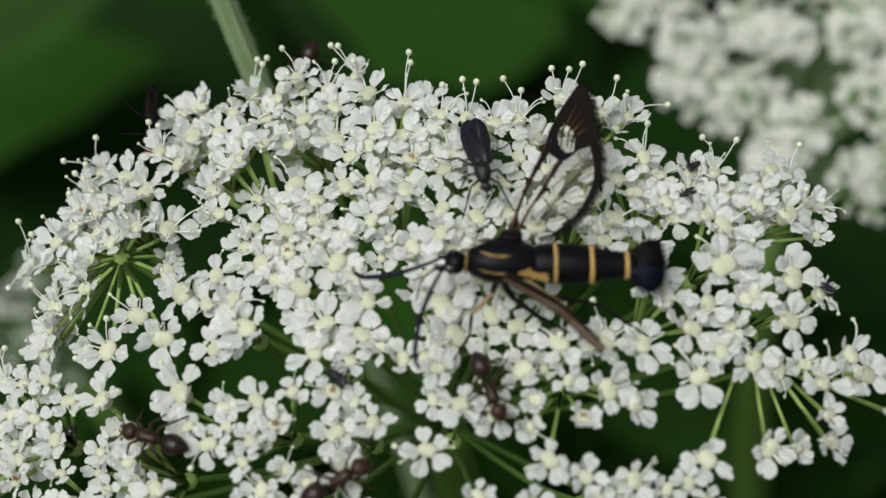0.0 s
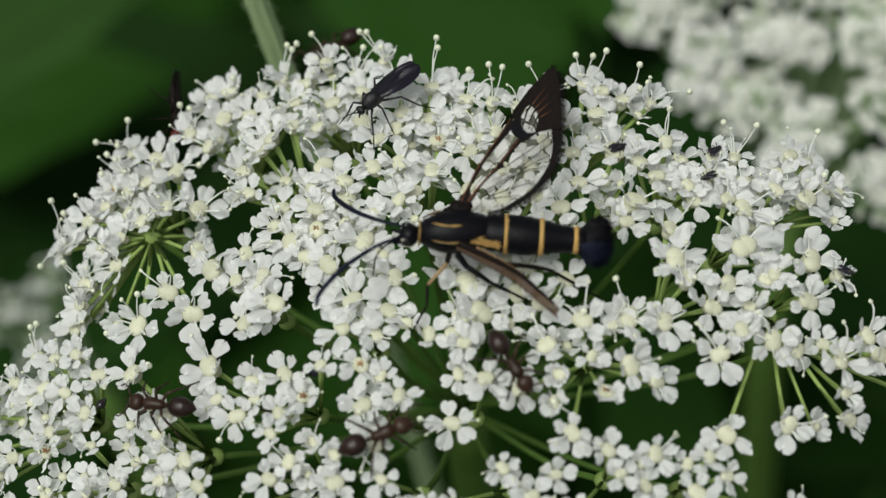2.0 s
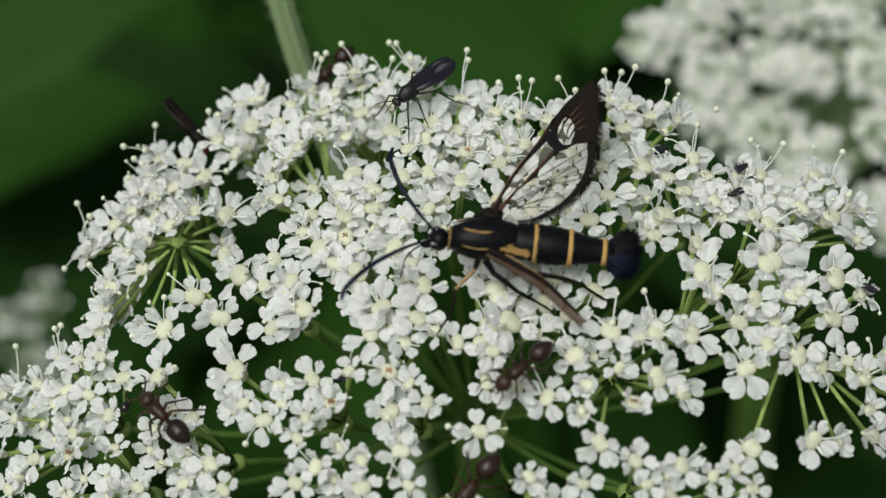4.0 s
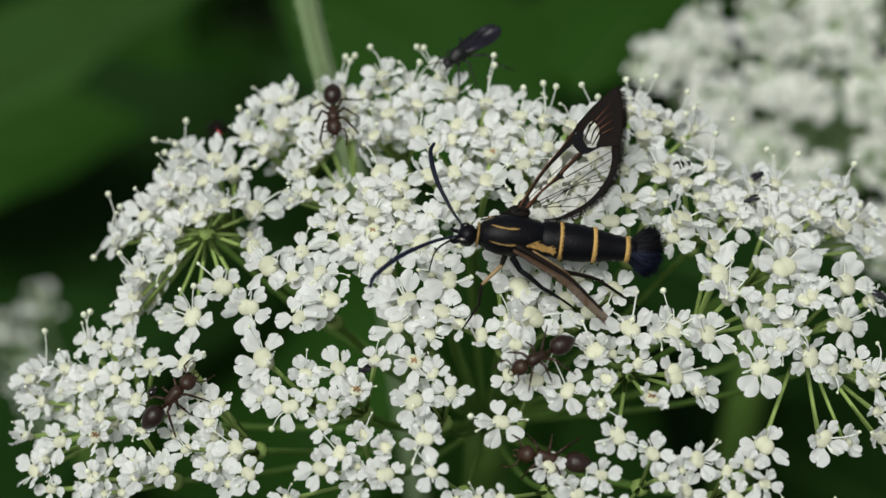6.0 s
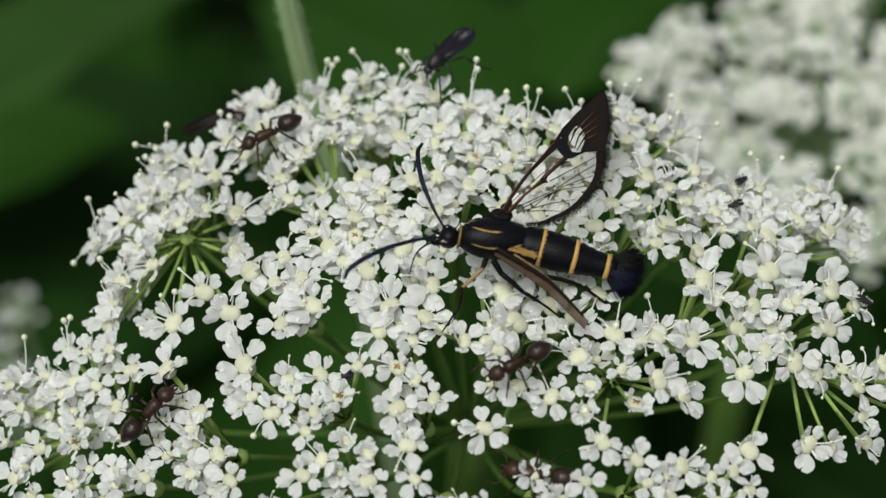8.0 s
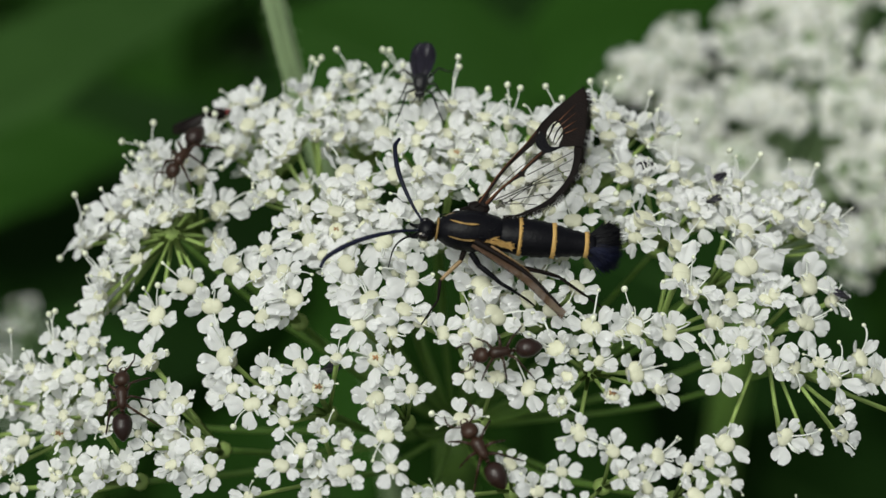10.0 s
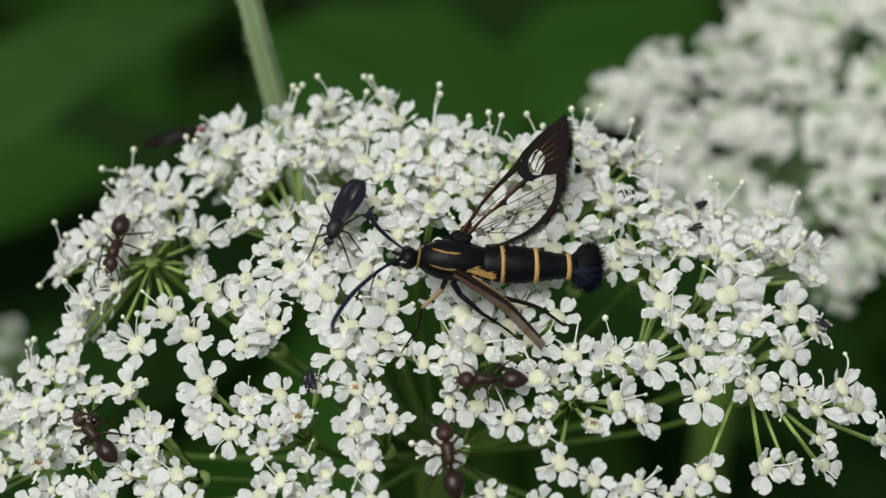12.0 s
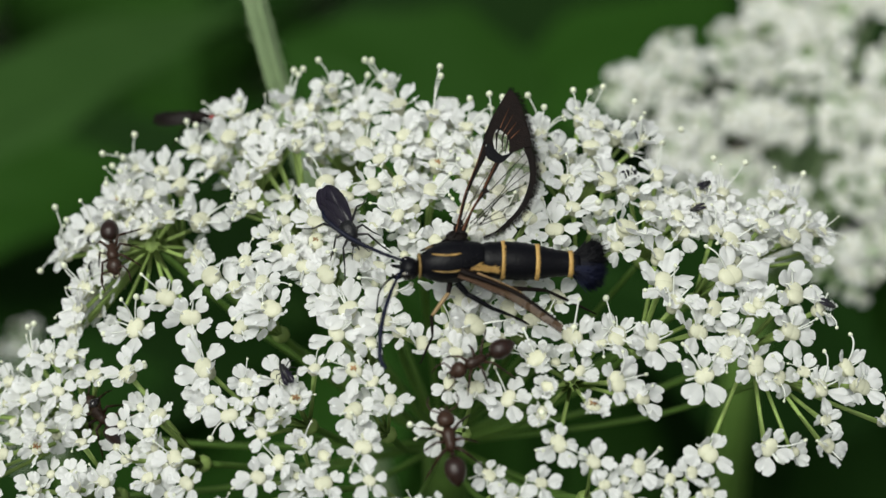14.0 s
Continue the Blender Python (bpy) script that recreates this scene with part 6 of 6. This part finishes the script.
    walk(ant_mid, [
        (0.00, pose(0.00581, -0.00353, 0.91268, 8.5, 23.5, -69.8)),
        (0.50, pose(0.00499, -0.00357, 0.91266, 15.4, 19.9, -52.5)),
        (1.00, pose(0.00565, -0.00381, 0.91255, 14.6, 20.8, -54.3)),
        (1.50, pose(0.00557, -0.00377, 0.91256, 15.1, 20.3, -52.7)),
        (2.00, pose(0.00558, -0.00358, 0.91266, 13.3, 21.3, -57.6)),
        (2.50, pose(0.00593, -0.00408, 0.91242, 9.0, 23.8, -68.8)),
        (3.00, pose(0.00448, -0.00379, 0.91255, -8.2, 23.9, -111.9)),
        (5.50, pose(0.00422, -0.00305, 0.91289, -21.2, 12.9, -152.8)),
        (6.00, pose(0.00406, -0.00300, 0.91291, -21.3, 12.6, -153.6)),
        (6.50, pose(0.00441, -0.00291, 0.91295, -19.9, 14.6, -147.4)),
        (7.00, pose(0.00442, -0.00288, 0.91297, -20.4, 13.8, -149.6)),
        (7.50, pose(0.00387, -0.00301, 0.91290, -20.6, 13.7, -151.0)),
        (8.00, pose(0.00354, -0.00303, 0.91289, -21.4, 12.6, -154.6)),
        (8.50, pose(0.00339, -0.00323, 0.91279, -20.9, 13.7, -151.9)),
        (11.00, pose(0.00483, -0.00268, 0.91307, -24.3, -0.4, 177.3)),
        (11.50, pose(0.00451, -0.00263, 0.91309, -24.2, 1.8, -178.3)),
        (12.00, pose(0.00470, -0.00285, 0.91300, -24.4, 0.7, 179.6)),
        (12.50, pose(0.00424, -0.00254, 0.91312, -23.9, 4.0, -173.7)),
        (13.00, pose(0.00413, -0.00281, 0.91299, -23.3, 7.5, -165.9)),
        (13.50, pose(0.00401, -0.00281, 0.91299, -22.0, 11.0, -157.7)),
        (14.00, pose(0.00406, -0.00277, 0.91301, -21.4, 12.0, -155.1))])
    walk(ant_low, [
        (0.00, pose(-0.00566, -0.00875, 0.90919, 24.0, -18.6, 21.3)),
        (0.50, pose(-0.00553, -0.00893, 0.90911, 24.8, -17.6, 19.1)),
        (1.00, pose(-0.00605, -0.00898, 0.90900, 23.6, -19.5, 22.8)),
        (1.50, pose(-0.00548, -0.00860, 0.90930, 23.6, -18.9, 22.5)),
        (2.00, pose(-0.00459, -0.00782, 0.90985, 25.6, -14.3, 14.0)),
        (2.25, pose(-0.00332, -0.00701, 0.90826, 27.5, 7.4, -26.2)),
        (2.50, pose(-0.00205, -0.00621, 0.90668, 13.8, 24.9, -70.0)),
        (3.00, pose(-0.00223, -0.00887, 0.90520, 0.4, 30.2, -98.9)),
        (4.25, pose(0.00153, -0.00948, 0.90669, -22.8, 18.7, -148.0)),
        (5.50, pose(0.00529, -0.00856, 0.90661, -29.9, -4.2, 171.7)),
        (6.00, pose(0.00499, -0.00822, 0.90681, -29.7, -4.2, 171.3)),
        (6.50, pose(0.00531, -0.00844, 0.90668, -29.7, -5.3, 169.9)),
        (7.00, pose(0.00529, -0.00844, 0.90669, -29.8, -4.6, 171.1)),
        (7.50, pose(0.00524, -0.00880, 0.90648, -30.1, -4.6, 171.1)),
        (8.00, pose(0.00519, -0.00882, 0.90646, -30.1, -4.1, 171.8)),
        (8.50, pose(0.00524, -0.00896, 0.90639, -30.2, -4.7, 171.0)),
        (10.80, pose(0.00154, -0.00948, 0.90949, -8.3, -28.6, 101.3)),
        (11.00, pose(0.00166, -0.00936, 0.90956, -7.8, -28.7, 100.4)),
        (11.50, pose(0.00164, -0.00941, 0.90954, -7.7, -28.7, 100.2)),
        (12.00, pose(0.00149, -0.00840, 0.91009, -8.3, -27.8, 101.5)),
        (12.50, pose(0.00147, -0.00889, 0.90984, -12.5, -26.7, 110.5)),
        (13.00, pose(0.00177, -0.00896, 0.90980, -11.7, -27.1, 109.1)),
        (13.50, pose(0.00154, -0.00893, 0.90981, -15.0, -25.5, 116.3)),
        (14.00, pose(0.00175, -0.00882, 0.90988, -8.6, -28.0, 102.5))])
    walk(ant_side, [
        (0.00, pose(-0.01961, -0.00337, 0.90815, -29.5, 4.0, 155.2)),
        (0.50, pose(-0.02014, -0.00340, 0.90797, -29.8, 2.0, 151.2)),
        (1.00, pose(-0.02020, -0.00329, 0.90801, -29.8, 0.1, 147.8)),
        (1.50, pose(-0.01996, -0.00321, 0.90811, -29.7, 0.8, 149.1)),
        (2.00, pose(-0.02146, -0.00258, 0.90795, -28.4, 9.3, 162.5)),
        (2.50, pose(-0.02146, -0.00354, 0.90750, -19.8, 23.6, -165.3)),
        (3.00, pose(-0.02215, -0.00319, 0.90744, -24.0, 19.3, -177.6)),
        (4.25, pose(-0.02354, -0.00277, 0.90717, -27.4, -15.4, 117.6)),
        (5.50, pose(-0.02492, -0.00152, 0.90605, 6.9, -30.1, 39.2)),
        (6.00, pose(-0.02541, -0.00166, 0.90580, 8.7, -29.9, 35.5)),
        (6.50, pose(-0.02476, -0.00207, 0.90583, 11.3, -29.2, 31.2)),
        (7.00, pose(-0.02509, -0.00195, 0.90577, 12.1, -28.9, 29.1)),
        (7.50, pose(-0.02538, -0.00206, 0.90560, 10.4, -29.7, 32.6)),
        (8.00, pose(-0.02558, -0.00207, 0.90553, 8.1, -30.4, 37.1)),
        (8.50, pose(-0.02540, -0.00209, 0.90560, 9.8, -29.9, 33.9)),
        (9.75, pose(-0.02593, -0.00269, 0.90636, -15.2, -27.6, 82.8)),
        (11.00, pose(-0.02646, -0.00244, 0.90629, -29.8, -10.3, 124.4)),
        (11.50, pose(-0.02707, -0.00201, 0.90626, -30.5, -7.8, 128.0)),
        (12.00, pose(-0.02692, -0.00139, 0.90449, -30.5, -6.8, 129.7)),
        (12.50, pose(-0.02630, -0.00002, 0.90325, -29.7, -6.6, 129.5)),
        (13.00, pose(-0.02660, 0.00065, 0.90239, -29.6, -6.2, 129.4)),
        (14.00, pose(-0.02674, 0.00058, 0.90230, -29.7, -6.2, 129.5))])
    walk(ant_far, [
        (0.00, pose(0.03195, 0.06620, 0.87497, 7.0, -30.0, 74.2)),
        (13.10, pose(0.03195, 0.06620, 0.87497, 7.0, -30.0, 74.2)),
        (13.50, pose(0.03097, 0.06738, 0.87643, 24.5, -4.1, 22.9)),
        (14.00, pose(0.03684, 0.06822, 0.87501, 27.2, 12.2, 9.0))])
    walk(red_fly, [
        (0.00, pose(-0.02149, 0.02441, 0.91411, -79.3, 31.2, -96.9)),
        (0.50, pose(-0.02147, 0.02415, 0.91407, -79.5, 31.1, -98.0)),
        (1.00, pose(-0.02167, 0.02422, 0.91409, -77.5, 31.5, -93.3)),
        (1.50, pose(-0.02187, 0.02419, 0.91404, -77.9, 32.0, -94.4)),
        (2.00, pose(-0.02201, 0.02436, 0.91404, -77.2, 32.2, -93.1)),
        (2.50, pose(-0.02196, 0.02378, 0.91403, -75.0, 32.6, -90.3)),
        (3.00, pose(-0.02224, 0.02381, 0.91391, -75.0, 31.8, -90.6)),
        (4.25, pose(-0.02338, 0.02328, 0.91289, -20.6, 21.5, -36.1)),
        (5.50, pose(-0.02319, 0.02462, 0.91146, 13.2, -30.9, -76.2)),
        (6.00, pose(-0.02339, 0.02472, 0.91116, 13.1, -30.7, -76.3)),
        (6.50, pose(-0.02344, 0.02451, 0.91135, 13.1, -30.4, -76.2)),
        (6.75, pose(-0.02386, 0.02311, 0.91147, 12.5, -35.5, 6.9)),
        (7.00, pose(-0.02276, 0.02302, 0.91063, -13.1, -60.7, 53.2)),
        (7.50, pose(-0.02259, 0.02506, 0.91168, -2.3, -41.1, 24.0)),
        (8.00, pose(-0.02186, 0.02475, 0.91269, 4.2, -22.2, 2.5)),
        (8.50, pose(-0.02135, 0.02406, 0.91296, 5.6, -17.6, -0.8)),
        (11.00, pose(-0.02157, 0.02446, 0.91276, 3.7, -22.0, 5.2)),
        (11.50, pose(-0.02151, 0.02428, 0.91292, 5.7, -18.1, -1.7)),
        (12.00, pose(-0.02235, 0.02571, 0.91284, 4.3, -17.7, -0.3)),
        (12.50, pose(-0.02223, 0.02592, 0.91291, 4.2, -17.2, -0.2)),
        (13.00, pose(-0.02231, 0.02597, 0.91291, 4.3, -16.8, -1.0)),
        (13.50, pose(-0.02226, 0.02614, 0.91305, 5.0, -14.2, -3.7)),
        (14.00, pose(-0.02154, 0.02539, 0.91346, 7.0, -7.6, -9.7))])
    walk(midge, [
        (0.00, pose(-0.00556, -0.00089, 0.91141, -21.8, -11.3, 136.8)),
        (0.50, pose(-0.00754, 0.00027, 0.91162, -23.7, -3.9, 150.5)),
        (1.00, pose(-0.01015, 0.00128, 0.90631, -24.6, 1.1, 158.9)),
        (11.80, pose(-0.00970, 0.00086, 0.90622, -20.2, 14.7, -168.1)),
        (11.90, pose(-0.00951, 0.00001, 0.90853, -24.4, -5.4, 146.1)),
        (12.00, pose(-0.00932, -0.00084, 0.91085, -12.3, -22.2, 97.7)),
        (12.50, pose(-0.01072, -0.00108, 0.91048, -25.6, -3.0, 150.0)),
        (13.00, pose(-0.01077, -0.00124, 0.91040, -25.9, 0.1, 156.4)),
        (13.50, pose(-0.01084, -0.00091, 0.91053, -21.5, -14.3, 124.0)),
        (14.00, pose(-0.01113, -0.00158, 0.91018, -20.4, -16.8, 118.1))])
    walk(midge_walking, [
        (0.00, pose(0.01441, 0.01447, 0.91639, 12.5, 0.9, 23.6)),
        (0.50, pose(0.01412, 0.01416, 0.91636, 12.6, 0.6, 23.4)),
        (1.00, pose(0.01418, 0.01412, 0.91634, 12.6, 0.5, 24.1)),
        (1.50, pose(0.01452, 0.01423, 0.91633, 12.7, 0.7, 24.5)),
        (2.00, pose(0.01488, 0.01440, 0.91633, 12.6, 0.9, 24.8)),
        (2.50, pose(0.01508, 0.01449, 0.91632, 12.6, 0.9, 25.3)),
        (3.00, pose(0.01572, 0.01608, 0.91654, 11.7, 1.7, 25.9)),
        (5.50, pose(0.01626, 0.01483, 0.91625, 12.8, 1.0, 28.6)),
        (14.00, pose(0.01630, 0.01479, 0.91624, 12.9, 0.8, 29.6))])
    walk(moth, [
        (0.00, pose(0.00677, 0.00416, 0.91782, -19.1, -8.3, 174.7)),
        (0.50, pose(0.00420, 0.00391, 0.91772, -19.5, -7.3, 177.5)),
        (1.00, pose(0.00379, 0.00432, 0.91785, -19.6, -7.0, 178.2)),
        (1.50, pose(0.00265, 0.00473, 0.91795, -19.6, -7.1, 178.0)),
        (2.00, pose(0.00130, 0.00500, 0.91797, -19.6, -7.0, 178.4)),
        (2.50, pose(0.00143, 0.00512, 0.91802, -19.5, -7.5, 177.0)),
        (3.00, pose(0.00128, 0.00519, 0.91804, -19.4, -7.7, 176.4)),
        (5.50, pose(0.00113, 0.00515, 0.91802, -19.4, -7.5, 176.8)),
        (6.00, pose(0.00122, 0.00511, 0.91801, -19.4, -7.5, 176.9)),
        (6.50, pose(0.00122, 0.00542, 0.91811, -19.1, -8.4, 174.3)),
        (7.00, pose(0.00114, 0.00523, 0.91804, -19.4, -7.6, 176.7)),
        (7.50, pose(0.00110, 0.00526, 0.91805, -19.4, -7.7, 176.3)),
        (8.00, pose(0.00110, 0.00529, 0.91806, -19.3, -8.0, 175.6)),
        (8.50, pose(0.00113, 0.00531, 0.91807, -19.2, -8.0, 175.4)),
        (11.00, pose(0.00104, 0.00532, 0.91807, -19.5, -7.5, 177.0)),
        (11.50, pose(0.00105, 0.00536, 0.91808, -19.3, -7.9, 175.8)),
        (12.00, pose(0.00119, 0.00532, 0.91807, -19.2, -8.1, 175.1)),
        (12.50, pose(0.00115, 0.00526, 0.91805, -19.4, -7.7, 176.2)),
        (13.00, pose(0.00123, 0.00521, 0.91804, -19.4, -7.6, 176.8)),
        (13.50, pose(0.00118, 0.00520, 0.91804, -19.5, -7.4, 177.2)),
        (13.80, pose(0.00101, 0.00405, 0.91765, -19.8, -6.5, 179.8)),
        (14.00, pose(0.00135, 0.00340, 0.91744, -20.4, -3.8, -173.0))])
    turn(antenna_near, [(0.0, 41.3), (0.5, 10.1), (1.0, 6.5), (1.5, -5.8), (2.0, 4.3), (2.5, -0.4), (3.0, 3.7), (5.5, -1.9), (6.5, 0.0), (7.5, -7.5), (8.5, -5.6), (11.0, -11.7), (11.5, 16.5), (12.0, 18.9), (12.5, -3.3), (13.5, 4.6), (13.8, 20.7), (14.0, 36.4)])
    turn(antenna_far, [(0.0, 77.4, -20), (0.5, 29.6, -8), (1.0, 3.1), (1.5, 0.6), (2.0, 30.3, -25), (2.5, 4.7), (3.0, 6.2), (5.5, 6.3), (6.0, -0.9), (6.5, 0.0, -20), (7.0, 14.8, -24), (7.5, -3.2), (8.5, -3.8), (11.0, -2.2), (11.5, 2.3), (12.0, 4.8, -35), (12.5, 4.9), (13.5, 1.0), (13.8, -4.0), (14.0, 28.8)], -60)
    turn(abdomen, [(0.0, 6.7), (0.5, 0.9), (1.0, -0.4), (1.5, -3.3), (2.0, -0.6), (2.5, -0.9), (3.0, 1.0), (5.5, -0.8), (6.0, 1.8), (6.5, 0.0), (7.0, -5.9), (7.5, -8.5), (8.0, -6.7), (8.5, -7.2), (11.0, 9.7), (11.5, 10.2), (12.0, 9.7), (12.5, 6.4), (13.0, 4.0), (13.5, -1.3), (14.0, -4.1)])
    turn(wing_far, [(0.0, 12.4, -5), (0.5, 10.0, -7), (1.0, 5.3, -5), (1.5, 3.3, -4), (2.0, 1.7, -3), (2.5, 1.6, -2), (3.0, 1.3, -1), (5.5, -0.3), (6.0, 0.1), (6.5, 0.0), (7.0, -1.1), (7.5, -0.6), (8.0, -0.1), (8.5, -0.2), (11.0, -2.0), (11.5, -0.8), (12.0, 0.5), (12.5, -0.0), (13.0, -0.1), (13.5, -0.6), (13.8, 0.3), (14.0, 7.3, -1)], -120)

motions()
